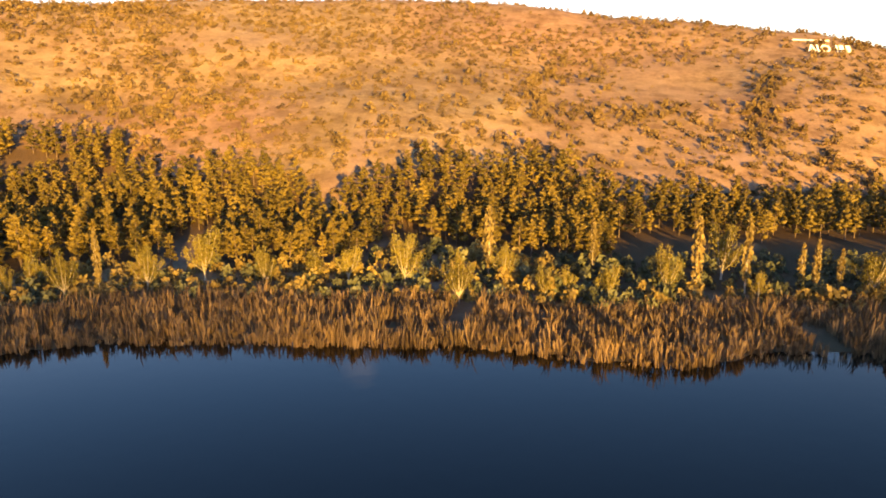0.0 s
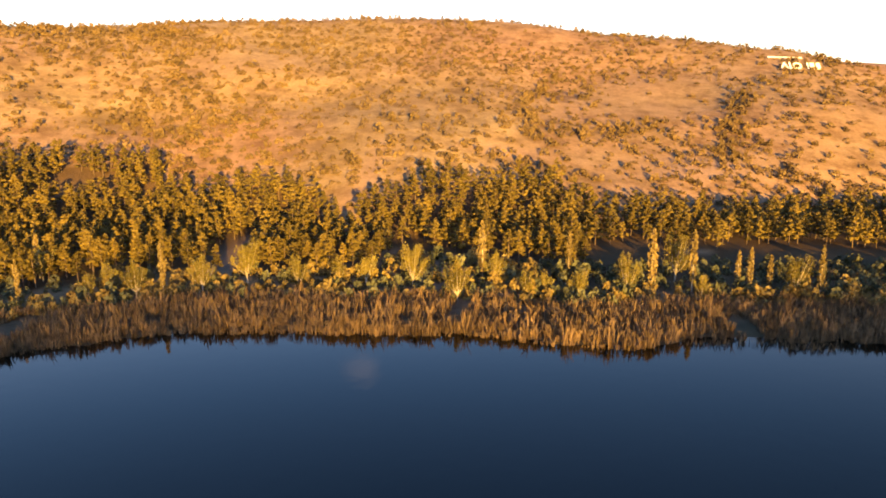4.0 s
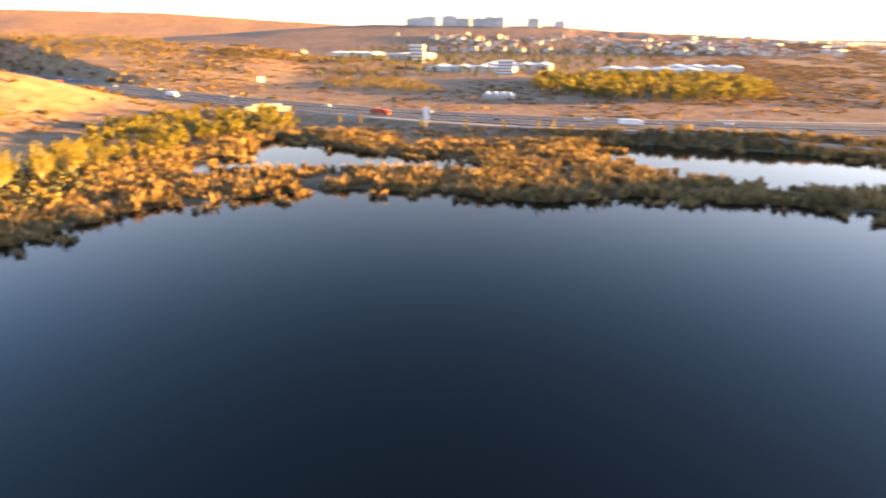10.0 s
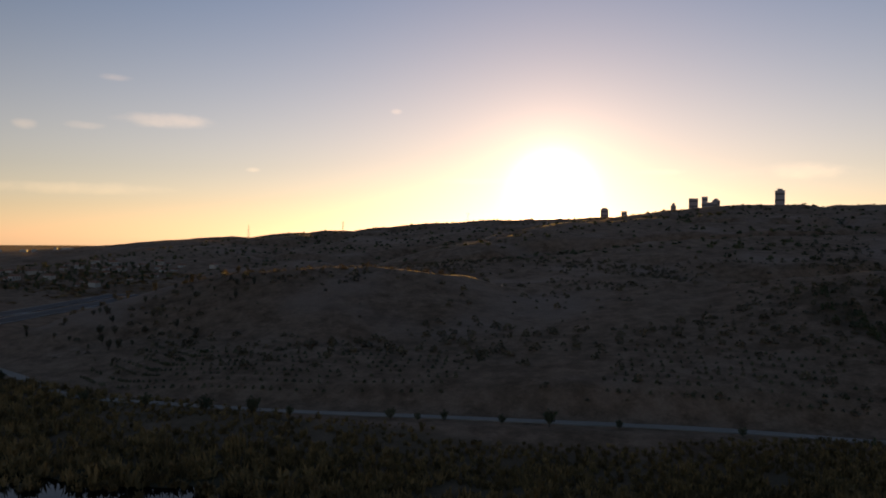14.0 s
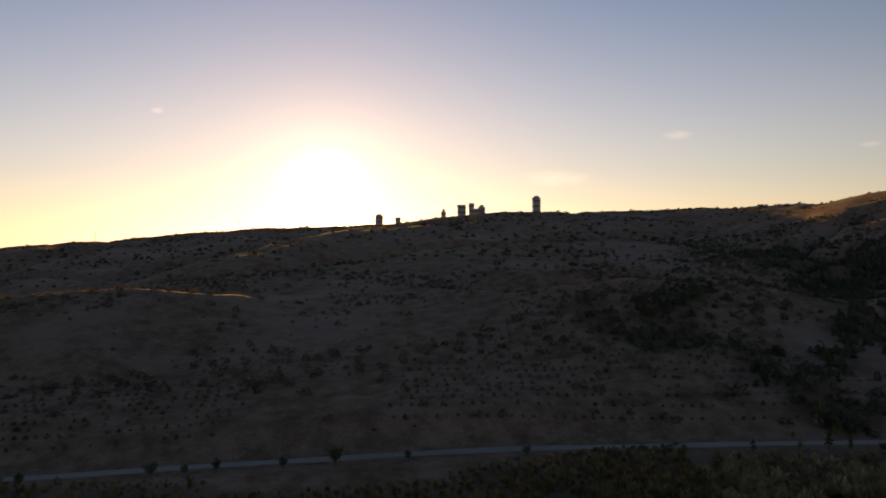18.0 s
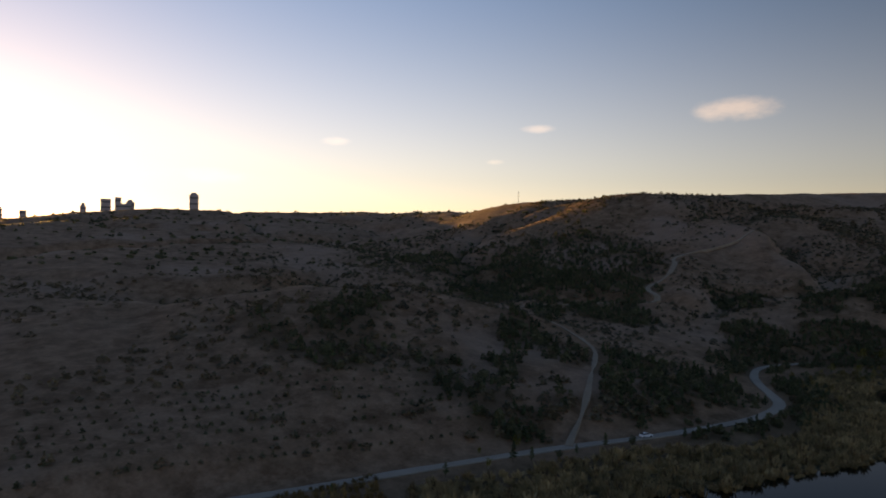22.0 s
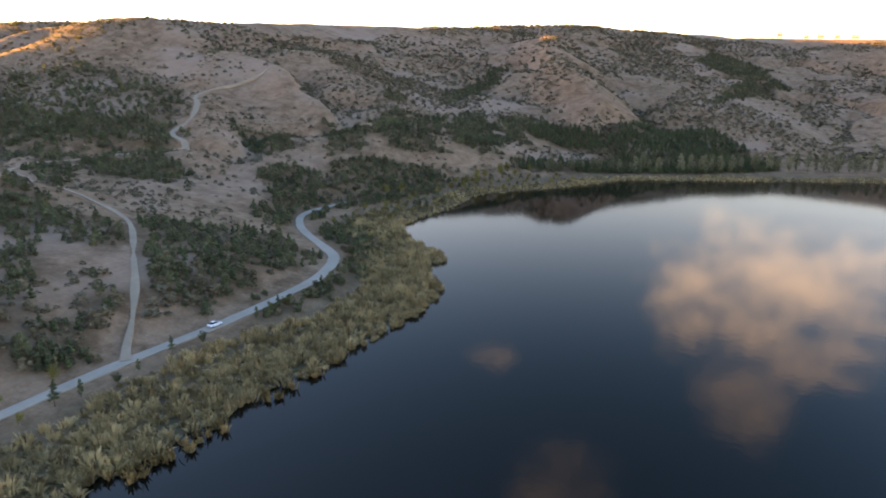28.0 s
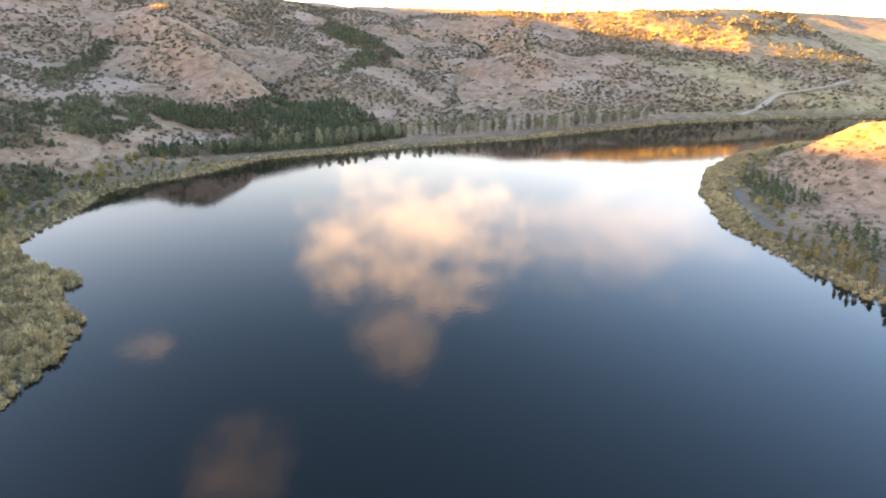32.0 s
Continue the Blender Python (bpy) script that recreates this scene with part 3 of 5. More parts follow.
tagged(water, "calm dark blue lake water mirroring sky and clouds", "water", kind="structure")


def height(X, Y):
    """The height of the ground sheet itself."""
    X, Y = np.asarray(X, float), np.asarray(Y, float)
    i, j = np.clip(np.searchsorted(gx, X) - 1, 0, nx - 2), np.clip(np.searchsorted(gy, Y) - 1, 0, ny - 2)
    fx, fy = np.clip((X - gx[i]) / (gx[i + 1] - gx[i]), 0, 1), np.clip((Y - gy[j]) / (gy[j + 1] - gy[j]), 0, 1)
    return (GZ[j, i] * (1 - fx) + GZ[j, i + 1] * fx) * (1 - fy) + (GZ[j + 1, i] * (1 - fx) + GZ[j + 1, i + 1] * fx) * fy


def ground_z(x, y):
    return float(height(np.array([x]), np.array([y]))[0])


def smooth_line(pts, step):
    """A curve through the points, at even steps."""
    p = np.array(pts, float)
    p = np.vstack([2 * p[0] - p[1], p, 2 * p[-1] - p[-2]])
    out = []
    for k in range(1, len(p) - 2):
        n = max(2, int(np.hypot(*(p[k + 1] - p[k])[:2]) / step))
        for t in np.arange(n) / n:
            out.append(0.5 * (2 * p[k] + (p[k + 1] - p[k - 1]) * t + (2 * p[k - 1] - 5 * p[k] + 4 * p[k + 1] - p[k + 2]) * t * t + (3 * p[k] - p[k - 1] - 3 * p[k + 1] + p[k + 2]) * t ** 3))
    out.append(p[-2])
    return np.array(out)


def ribbon(name, pts, width, material, lift=0.25, step=6.0, deep=2.0, offset=0.0, level=None, wobble=0.0):
    """A road laid on the land: a strip with sides that go down into the ground."""
    c = smooth_line(pts, step)
    t = np.gradient(c, axis=0)
    t /= np.hypot(t[:, 0], t[:, 1])[:, None]
    n = np.stack([t[:, 1], -t[:, 0]], -1)
    c = c + n * offset
    w = width / 2 + wobble * np.array([vnoise(np.array([k * 0.37]), np.array([3.1]))[0] for k in range(len(c))])
    left, right = c - n * np.reshape(w, (-1, 1)), c + n * np.reshape(w, (-1, 1))
    z = np.maximum.reduce([height(*left.T), height(*c.T), height(*right.T)])
    z = np.convolve(np.pad(z, 3, mode='edge'), np.ones(7) / 7, 'valid')
    z = np.maximum(z, np.maximum(height(*left.T), height(*right.T))) + lift if level is None else np.full(len(c), level) + lift
    v = np.vstack([np.c_[left, z - deep], np.c_[left, z], np.c_[right, z], np.c_[right, z - deep]])
    m = len(c)
    f = [(r * m + k, r * m + k + 1, (r + 1) * m + k + 1, (r + 1) * m + k) for r in range(3) for k in range(m - 1)]
    f += [(0, m, 2 * m, 3 * m), (m - 1, 4 * m - 1, 3 * m - 1, 2 * m - 1)]
    return mesh_object(name, v, f, material)


road = tagged(ribbon("road", LAKE_ROAD, 4.1, M_PALE_ROAD, 0.3, wobble=0.6), "pale grey chip-sealed lakeside road", "road", kind="structure")
PATH_UP = [(-97, -300.5), (-103, -308), (-112, -317), (-125, -332), (-137, -348), (-162, -382), (-170, -403), (-172, -423), (-171, -440), (-181, -480), (-186, -503), (-205, -519), (-229, -521), (-250, -525)]
dirt = tagged(ribbon("road_dirt_path", PATH_UP, 1.8, M_DIRT, 0.2, step=4.0, deep=1.4, wobble=1.2), "pale dusty dirt track climbing the hillside", "dirt road", kind="structure")
PATH_TOP = [(-250, -525), (-280, -515), (-297, -506), (-308, -531), (-332, -541), (-362, -566), (-376, -583), (-405, -587), (-445, -582), (-490, -590)]
dirt2 = tagged(ribbon("road_dirt_branch", PATH_TOP, 3.2, M_DIRT, 0.3, wobble=2.0), "pale dirt track winding over the spur", "dirt road", kind="structure")
dirt4 = tagged(ribbon("road_dirt_far", [(-770, 150), (-800, 185), (-826, 216), (-846, 269), (-880, 320)], 6.0, M_DIRT, 0.4, wobble=2.0), "pale dirt track above the far shore", "dirt road", kind="structure")
PEN_ROAD = [(-200, 60), (-235, 18), (-265, 0), (-302, -8), (-335, -8), (-376, 1), (-441, 20), (-496, 50), (-545, 120)]
pen_road = tagged(ribbon("road_shore", PEN_ROAD, 2.2, M_ASPHALT, 0.15), "pale grey shore road round the headland", "road", kind="structure")
hw1 = tagged(ribbon("road_highway_near", HIGHWAY, 17, M_ASPHALT, 0.6, step=15, offset=12, deep=4), "grey asphalt highway carriageway", "highway", kind="structure")
hw2 = tagged(ribbon("road_highway_far", HIGHWAY, 17, M_ASPHALT, 0.6, step=15, offset=-12, deep=4), "grey asphalt highway carriageway", "highway", kind="structure")


# ---- plants: templates ----
class Shape:
    """Vertices and faces of three or four corners, with a material slot each."""

    def __init__(self):
        self.v, self.f, self.s = [], [], []

    def face(self, pts, slot=0):
        n = len(self.v)
        self.v += [tuple(p) for p in pts]
        self.f.append(tuple(range(n, n + len(pts))))
        self.s.append(slot)

    def tube(self, path, radii, sides=5, slot=0):
        rings = []
        for (x, y, z), r in zip(path, radii):
            n = len(self.v)
            for k in range(sides):
                a = 2 * math.pi * k / sides
                self.v.append((x + r * math.cos(a), y + r * math.sin(a), z))
            rings.append(n)
        for a, b in zip(rings, rings[1:]):
            for k in range(sides):
                self.f.append((a + k, a + (k + 1) % sides, b + (k + 1) % sides, b + k))
                self.s.append(slot)
        n = len(self.v)
        self.v.append(tuple(path[-1]))
        for k in range(sides):
            self.f.append((rings[-1] + k, rings[-1] + (k + 1) % sides, n))
            self.s.append(slot)

    def leaf(self, rng, c, size, long=1.0, up=0.0, slot=0):
        """One spray of leaves: a kite with a random lean, which may point upwards."""
        a = Vector((rng.gauss(0, 1), rng.gauss(0, 1), rng.gauss(0, 1) + up)).normalized()
        b = a.cross(Vector((rng.gauss(0, 1), rng.gauss(0, 1), rng.gauss(0, 1)))).normalized()
        c = Vector(c)
        w = size * 0.5
        self.face([c - a * w * long, c + b * w * 0.8 + a * w * 0.1, c + a * w * long, c - b * w * 0.8 + a * w * 0.1], slot)


def lump(s, rng, c, rx, ry, rz, rough=0.28):
    """A knobbly mass of foliage."""
    g = (1 + 5 ** 0.5) / 2
    base = [(-1, g, 0), (1, g, 0), (-1, -g, 0), (1, -g, 0), (0, -1, g), (0, 1, g), (0, -1, -g), (0, 1, -g), (g, 0, -1), (g, 0, 1), (-g, 0, -1), (-g, 0, 1)]
    turn = rng.uniform(0, 6.28)
    ca, sa = math.cos(turn) / 1.902, math.sin(turn) / 1.902
    n = len(s.v)
    for x, y, z in base:
        k = 1 + rng.uniform(-rough, rough)
        s.v.append((c[0] + (x * ca - y * sa) * rx * k, c[1] + (x * sa + y * ca) * ry * k, c[2] + z / 1.902 * rz * k))
    for f in ((0, 11, 5), (0, 5, 1), (0, 1, 7), (0, 7, 10), (0, 10, 11), (1, 5, 9), (5, 11, 4), (11, 10, 2), (10, 7, 6), (7, 1, 8), (3, 9, 4), (3, 4, 2), (3, 2, 6), (3, 6, 8), (3, 8, 9), (4, 9, 5), (2, 4, 11), (6, 2, 10), (8, 6, 7), (9, 8, 1)):
        s.f.append(tuple(n + i for i in f))
        s.s.append(0)


def clump(s, rng, c, r, n, size, flat=0.7, long=1.2, up=0.4, slot=0):
    for _ in range(n):
        d = Vector((rng.gauss(0, 1), rng.gauss(0, 1), rng.gauss(0, 1))).normalized() * r * rng.uniform(0.35, 1.0)
        s.leaf(rng, (c[0] + d.x, c[1] + d.y, c[2] + d.z * flat), size * rng.uniform(0.7, 1.3), long, up, slot)


def pine_parts(seed, rich):
    rng = random.Random(seed)
    trunk, crown = Shape(), Shape()
    h = 9.5
    lean = rng.uniform(-0.25, 0.25)
    trunk.tube([(0, 0, -0.3), (0.05, 0, h * 0.4), (lean, 0.1, h * 0.75), (lean, 0.1, h * 0.97)], [0.17, 0.13, 0.08, 0.02], 5)
    full = rng.uniform(0.85, 1.15)
    count = 17 if rich else 11
    for k in range(count):
        u = (k + rng.uniform(0, 0.9)) / count
        z = h * (0.25 + 0.69 * u)
        reach = (1.75 * (1 - u) ** 0.6 * (0.62 + min(u * 1.8, 0.38)) + 0.12) * full
        a = 2.39996 * k + rng.uniform(-0.5, 0.5)
        far = reach * rng.uniform(0.35, 0.85)
        c = (lean * u + far * math.cos(a), far * math.sin(a), z)
        r = (0.62 if rich else 0.72) * (1.05 - 0.45 * u) * rng.uniform(0.75, 1.2)
        lump(crown, rng, c, r * 0.85, r * 0.85, r * 0.8, 0.36)
        if rich:
            trunk.tube([(lean * u, 0, z - 0.35), c], [0.05, 0.015], 3)
        for _ in range(15 if rich else 9):
            d = Vector((rng.gauss(0, 1), rng.gauss(0, 1), rng.gauss(0.15, 1))).normalized() * r * rng.uniform(0.75, 1.25)
            crown.leaf(rng, (c[0] + d.x, c[1] + d.y, c[2] + d.z), (0.36 if rich else 0.46) * rng.uniform(0.7, 1.3), 1.5, 0.9)
    clump(crown, rng, (lean, 0.1, h * 0.96), 0.28, 7, 0.42, 1.6, 1.6, 1.8)
    return trunk, crown


def poplar_parts(seed, leaves=260, h=13.0, wide=0.95, limbs=12):
    rng = random.Random(seed)
    trunk, crown = Shape(), Shape()
    trunk.tube([(0, 0, -0.3), (0.05, 0, h * 0.35), (0, 0.05, h * 0.7), (0, 0, h * 0.97)], [0.2, 0.15, 0.08, 0.02], 5)
    for _ in range(limbs):
        z = h * rng.uniform(0.15, 0.7)
        a = rng.uniform(0, 6.28)
        r = wide * rng.uniform(0.5, 0.9)
        trunk.tube([(0, 0, z), (r * 0.7 * math.cos(a), r * 0.7 * math.sin(a), z + h * 0.09), (r * math.cos(a), r * math.sin(a), z + h * 0.2)], [0.04, 0.025, 0.008], 3)
    for _ in range(leaves):
        u = rng.random() ** 0.85
        z = h * (0.13 + 0.88 * u)
        w = wide * (math.sin(math.pi * min(0.98, 0.12 + 0.86 * u)) ** 0.6) * rng.uniform(0.25, 1.0)
        a = rng.uniform(0, 6.28)
        crown.leaf(rng, (w * math.cos(a), w * math.sin(a), z), rng.uniform(0.4, 0.75), 1.7, 2.2)
    return trunk, crown


def broadleaf_parts(seed, limbs=9, leaves=95, h=8.0, size=0.3):
    """A vase-shaped tree: limbs that fork low and rise outwards, with sprays of leaves on their upper parts."""
    rng = random.Random(seed)
    trunk, crown = Shape(), Shape()
    fork = h * rng.uniform(0.12, 0.2)
    trunk.tube([(0, 0, -0.3), (0.05, 0.03, fork), (0.05, 0.03, fork + 0.4)], [0.2, 0.16, 0.12], 6)
    for k in range(limbs):
        a = 2.39996 * k + rng.uniform(-0.3, 0.3)
        out = h * rng.uniform(0.05, 0.40) * (0.35 + 0.65 * min(1, k / 3))
        top = h * rng.uniform(0.68, 1.02) * (1.05 - 0.45 * out / h)
        bow = rng.uniform(0.5, 0.7)
        pts = []
        for u in (0.0, 0.33, 0.66, 1.0):
            r = out * u ** bow
            pts.append((0.05 + r * math.cos(a), 0.03 + r * math.sin(a), fork + (top - fork) * u))
        trunk.tube(pts, [0.1, 0.07, 0.04, 0.01], 4)
        for _ in range(leaves):
            u = 0.22 + 0.80 * rng.random() ** 0.75
            r = out * min(u, 1.0) ** bow
            g = 0.055 * h * (1.25 - 0.6 * u)
            crown.leaf(rng, (0.05 + r * math.cos(a) + rng.gauss(0, g), r * math.sin(a) + rng.gauss(0, g), fork + (top - fork) * u + rng.gauss(0, g * 0.7)), size * rng.uniform(0.6, 1.4), 1.5, 1.4)
    return trunk, crown


def dome_shape(seed, n, size, tall=1.0):
    """A bush of unit width."""
    rng = random.Random(seed)
    s = Shape()
    for _ in range(n):
        a, u = rng.uniform(0, 6.28), rng.random()
        r = 0.5 * math.sqrt(rng.random()) * (1 - 0.5 * u * u)
        s.leaf(rng, (r * math.cos(a), r * math.sin(a), tall * (0.05 + 0.75 * u * (1.15 - r))), size * rng.uniform(0.7, 1.4), 1.2, 0.8)
    return s


def reed_shape(seed, blades, spread, wide, h=3.2):
    """A tuft of reed: leaning blades with a pale plume at the tip."""
    rng = random.Random(seed)
    s = Shape()
    for _ in range(blades):
        a, r = rng.uniform(0, 6.28), spread * math.sqrt(rng.random())
        x, y = r * math.cos(a), r * math.sin(a)
        t, b = rng.uniform(0, 6.28), rng.uniform(0.05, 0.32)
        top = h * rng.uniform(0.62, 1.12)
        tx, ty = x + top * b * math.cos(t), y + top * b * math.sin(t)
        mx, my = x + (tx - x) * 0.35, y + (ty - y) * 0.35
        p = rng.uniform(0, 3.14)
        wx, wy = wide * math.cos(p), wide * math.sin(p)
        s.face([(x - wx * 0.5, y - wy * 0.5, -0.1), (x + wx * 0.5, y + wy * 0.5, -0.1), (mx + wx, my + wy, top * 0.6), (mx - wx, my - wy, top * 0.6)])
        s.face([(mx - wx, my - wy, top * 0.6), (mx + wx, my + wy, top * 0.6), (tx, ty, top)])
    return s


def tuft_shape(seed, blades, spread, h, wide):
    """A rounded clump of rushes: blades that fan outwards."""
    rng = random.Random(seed)
    s = Shape()
    for _ in range(blades):
        a, u = rng.uniform(0, 6.28), math.sqrt(rng.random())
        x, y = 0.55 * spread * u * math.cos(a), 0.55 * spread * u * math.sin(a)
        a += rng.uniform(-0.6, 0.6)
        top, lean = h * rng.uniform(0.55, 1.1) * (1.05 - 0.4 * u * u), spread * u * rng.uniform(0.3, 0.9)
        tx, ty = x + lean * math.cos(a), y + lean * math.sin(a)
        p = rng.uniform(0, 3.14)
        wx, wy = wide * math.cos(p), wide * math.sin(p)
        mx, my = x + (tx - x) * 0.45, y + (ty - y) * 0.45
        s.face([(x - wx * 0.4, y - wy * 0.4, -0.1), (x + wx * 0.4, y + wy * 0.4, -0.1), (mx + wx, my + wy, top * 0.68), (mx - wx, my - wy, top * 0.68)])
        s.face([(mx - wx, my - wy, top * 0.68), (mx + wx, my + wy, top * 0.68), (tx, ty, top)])
    return s


def shape_mesh(name, s, materials, smooth=False):
    me = bpy.data.meshes.new(name)
    me.from_pydata(s.v, [], s.f)
    for m in materials:
        me.materials.append(m)
    me.polygons.foreach_set("material_index", np.array(s.s, np.int32))
    if smooth:
        me.polygons.foreach_set("use_smooth", np.ones(len(s.f), bool))
    me.update()
    return me


def stuff(name, shapes, places, material, label, category):
    """ONE object made of many copies of the shapes. places: x, y, z, scale across, scale up, for each copy."""
    places = np.asarray(places, float)
    rng = np.random.RandomState(len(places))
    which = rng.randint(0, len(shapes), len(places))
    turn = rng.uniform(0, 2 * math.pi, len(places))
    vs, totals, loops, tints = [], [], [], []
    shade = np.clip(0.5 + 0.8 * fbm(places[:, 0] / 9 + 2, places[:, 1] / 9, 2) + rng.uniform(-0.4, 0.4, len(places)), 0.0, 0.999)
    nv = nl = 0
    for k, s in enumerate(shapes):
        p, a = places[which == k], turn[which == k]
        if not len(p):
            continue
        v = np.array(s.v)
        c, sn = np.cos(a)[:, None], np.sin(a)[:, None]
        x = (v[:, 0] * c - v[:, 1] * sn) * p[:, 3:4] + p[:, 0:1]
        y = (v[:, 0] * sn + v[:, 1] * c) * p[:, 3:4] + p[:, 1:2]
        z = v[:, 2] * p[:, 4:5] + p[:, 2:3]
        vs.append(np.stack([x, y, z], -1).reshape(-1, 3))
        tints.append(np.repeat(shade[which == k], len(v)))
        flat = np.concatenate([np.array(f) for f in s.f])
        size = np.array([len(f) for f in s.f])
        off = (np.arange(len(p)) * len(v))[:, None] + nv
        loops.append((flat[None] + off).ravel())
        totals.append(np.tile(size, len(p)))
        nv += len(p) * len(v)
    vs, loops, totals = np.concatenate(vs), np.concatenate(loops), np.concatenate(totals)
    starts = np.concatenate([[0], np.cumsum(totals)[:-1]])
    me = bpy.data.meshes.new(name)
    me.vertices.add(len(vs))
    me.vertices.foreach_set("co", vs.astype(np.float32).ravel())
    me.loops.add(len(loops))
    me.loops.foreach_set("vertex_index", loops.astype(np.int32))
    me.polygons.add(len(totals))
    me.polygons.foreach_set("loop_start", starts.astype(np.int32))
    me.polygons.foreach_set("loop_total", totals.astype(np.int32))
    me.materials.append(material)
    me.update(calc_edges=True)
    tint = me.attributes.new("tint", 'FLOAT', 'POINT')
    tint.data.foreach_set("value", np.concatenate(tints).astype(np.float32))
    me.validate()
    return tagged(new(name, me), label, category, kind="stuff")


def joined(parts):
    s = Shape()
    for part in parts:
        n = len(s.v)
        s.v += part.v
        s.f += [tuple(i + n for i in f) for f in part.f]
        s.s += part.s
    return s


class TreeKind:
    """Builds a tree once and then copies it: an Empty at the foot with a trunk and a crown."""

    def __init__(self, name, label, category, group, parts, bark, leaf):
        self.name, self.label, self.category, self.group = name, label, category, group
        self.parts = [(shape_mesh("trunk", t, [bark], True), shape_mesh("crown", c, [leaf])) for t, c in parts]
        self.first = {}

    def plant(self, x, y, z, scale, tall, turn, k):
        k %= len(self.parts)
        m = pose(x, y, z, 0, 0, turn)
        if k not in self.first:
            e = new(self.name)
            tagged(e, self.label, self.category, self.group)
            for nm, me in zip(("trunk", "crown"), self.parts[k]):
                o = new(nm, me)
                o.parent = e
            e.matrix_basis = m @ Matrix.Diagonal((scale, scale, tall, 1))
            self.first[k] = e
        else:
            e = copy_thing(self.first[k], m)
            e.scale = (scale, scale, tall)
        return e


def scatter(rng, n, x0, x1, y0, y1):
    return np.c_[rng.uniform(x0, x1, n), rng.uniform(y0, y1, n)]


def spaced(rng, x0, x1, y0, y1, step, jitter=0.42):
    X, Y = np.meshgrid(np.arange(x0, x1, step), np.arange(y0, y1, step))
    X = X + (np.arange(X.shape[0])[:, None] % 2) * step * 0.5
    p = np.c_[X.ravel(), Y.ravel()]
    return p + rng.uniform(-jitter, jitter, p.shape) * step


def near_track(p, reach):
    """True where a road or track runs within that distance."""
    hit = np.zeros(len(p), bool)
    for line, w in ((LAKE_ROAD, 3.4), (PATH_UP, 2.4), (PATH_TOP, 3), (HIGHWAY, 24), (PEN_ROAD, 3)):
        hit |= seg_dist(p[:, 0], p[:, 1], smooth_line(line, 10)[:, :2].tolist())[0] < w + reach
    return hit


rng = np.random.RandomState(11)

# ---- the pine wood on the north shore ----
PINE_RICH = [pine_parts(k, True) for k in range(5)]
PINE_LIGHT = [pine_parts(k + 20, False) for k in range(6)]


def small_pine(seed):
    """A young pine: a few sprays round a cone of the common pine's height."""
    rng = random.Random(seed)
    s = Shape()
    for k in range(6):
        u = (k + 0.5) / 6
        r = 1.5 * (1 - u) ** 0.7 + 0.2
        a = 2.4 * k
        c = (0.4 * r * math.cos(a), 0.4 * r * math.sin(a), 9.5 * (0.14 + 0.76 * u))
        lump(s, rng, c, r * 0.75, r * 0.75, 1.0, 0.38)
        clump(s, rng, c, r, 7, 0.75, 0.9, 1.5, 1.0)
    return s


PINE_SMALL = [small_pine(k + 30) for k in range(5)]


p = spaced(rng, -240, 245, 125, 285, 4.8)
p = p[inside(p[:, 0], p[:, 1], PINES_A)]
clear = (np.hypot(p[:, 0] + 62, (p[:, 1] - 178) * 0.45) < 7) | (np.hypot(p[:, 0] - 62, (p[:, 1] - 176) * 1.6) < 20) | (vnoise(p[:, 0] / 14, p[:, 1] / 14) < -0.33)
p = p[~clear]
p = p[np.argsort(p[:, 1] - 0.05 * np.abs(p[:, 0]))]
z = height(p[:, 0], p[:, 1])
size = 0.95 + 0.22 * rng.uniform(-1, 1, len(p)) + 0.2 * vnoise(p[:, 0] / 30, p[:, 1] / 30)
front = (np.arange(len(p)) < 290)
PINES = TreeKind("pine_tree", "green pine with a bare lower trunk in a dense plantation", "pine tree", "pines of the north shore", PINE_RICH, M_BARK, M_PINE)
for k in np.nonzero(front)[0]:
    PINES.plant(p[k, 0], p[k, 1], z[k] - 0.1, size[k] * 1.5, size[k] * rng.uniform(0.85, 1.08), rng.uniform(0, 360), int(rng.randint(5)))
stuff("pine_wood", [joined(q[1:]) for q in PINE_LIGHT], np.c_[p, z - 0.1, size * 1.5, size * 0.95][~front], M_PINE, "dense green pine plantation climbing the slope", "pine wood")
stuff("pine_trunks", [q[0] for q in PINE_LIGHT[:3]], np.c_[p, z - 0.1, size, size][~front], M_BARK, "brown bare trunks of the pine plantation", "tree trunks")

# ---- single trees of the north shore ----
YELLOW = TreeKind("autumn_tree", "small broadleaf tree in yellow autumn leaf behind the reeds", "tree", "autumn trees of the north shore",
                  [broadleaf_parts(k + 40, 12, 170, 8.0, 0.21) for k in range(5)], M_PALE_BARK, M_YELLOW)
POPLAR = TreeKind("poplar_tree", "slender upright poplar with thinning pale yellow leaves", "poplar", "poplars of the north shore",
                  [poplar_parts(k + 60, 250 + 40 * k, 13.0, 0.85 + 0.1 * k) for k in range(4)], M_PALE_BARK, M_POPLAR)
for k, (x, y, h) in enumerate([(-74, 134, 9.4), (-60, 140, 9.6), (-51, 148, 11.8), (-37, 144, 8.3), (-8, 145, 11.3), (3, 132, 10.3), (13, 147, 8.4), (32, 133, 7.7), (45, 139, 9.7), (60, 149, 12.5), (-84, 141, 7), (-85, 133, 6.6), (-20, 146, 8.4), (-27, 146, 7.2),
                               (20, 135, 6.7), (24, 135, 6.4), (62, 135, 5.6), (84, 135, 11.1), (-104, 148, 9),
                               (126, 146, 13), (157, 155, 9), (171, 150, 11), (197, 148, 12), (205, 141, 13), (213, 146, 14), (222, 140, 15), (232, 136, 16), (240, 140, 15), (188, 152, 11), (249, 136, 12)]):
    YELLOW.plant(x, y, ground_z(x, y) - 0.05, h / 8.2, h / 8.0, 67 * k, k)
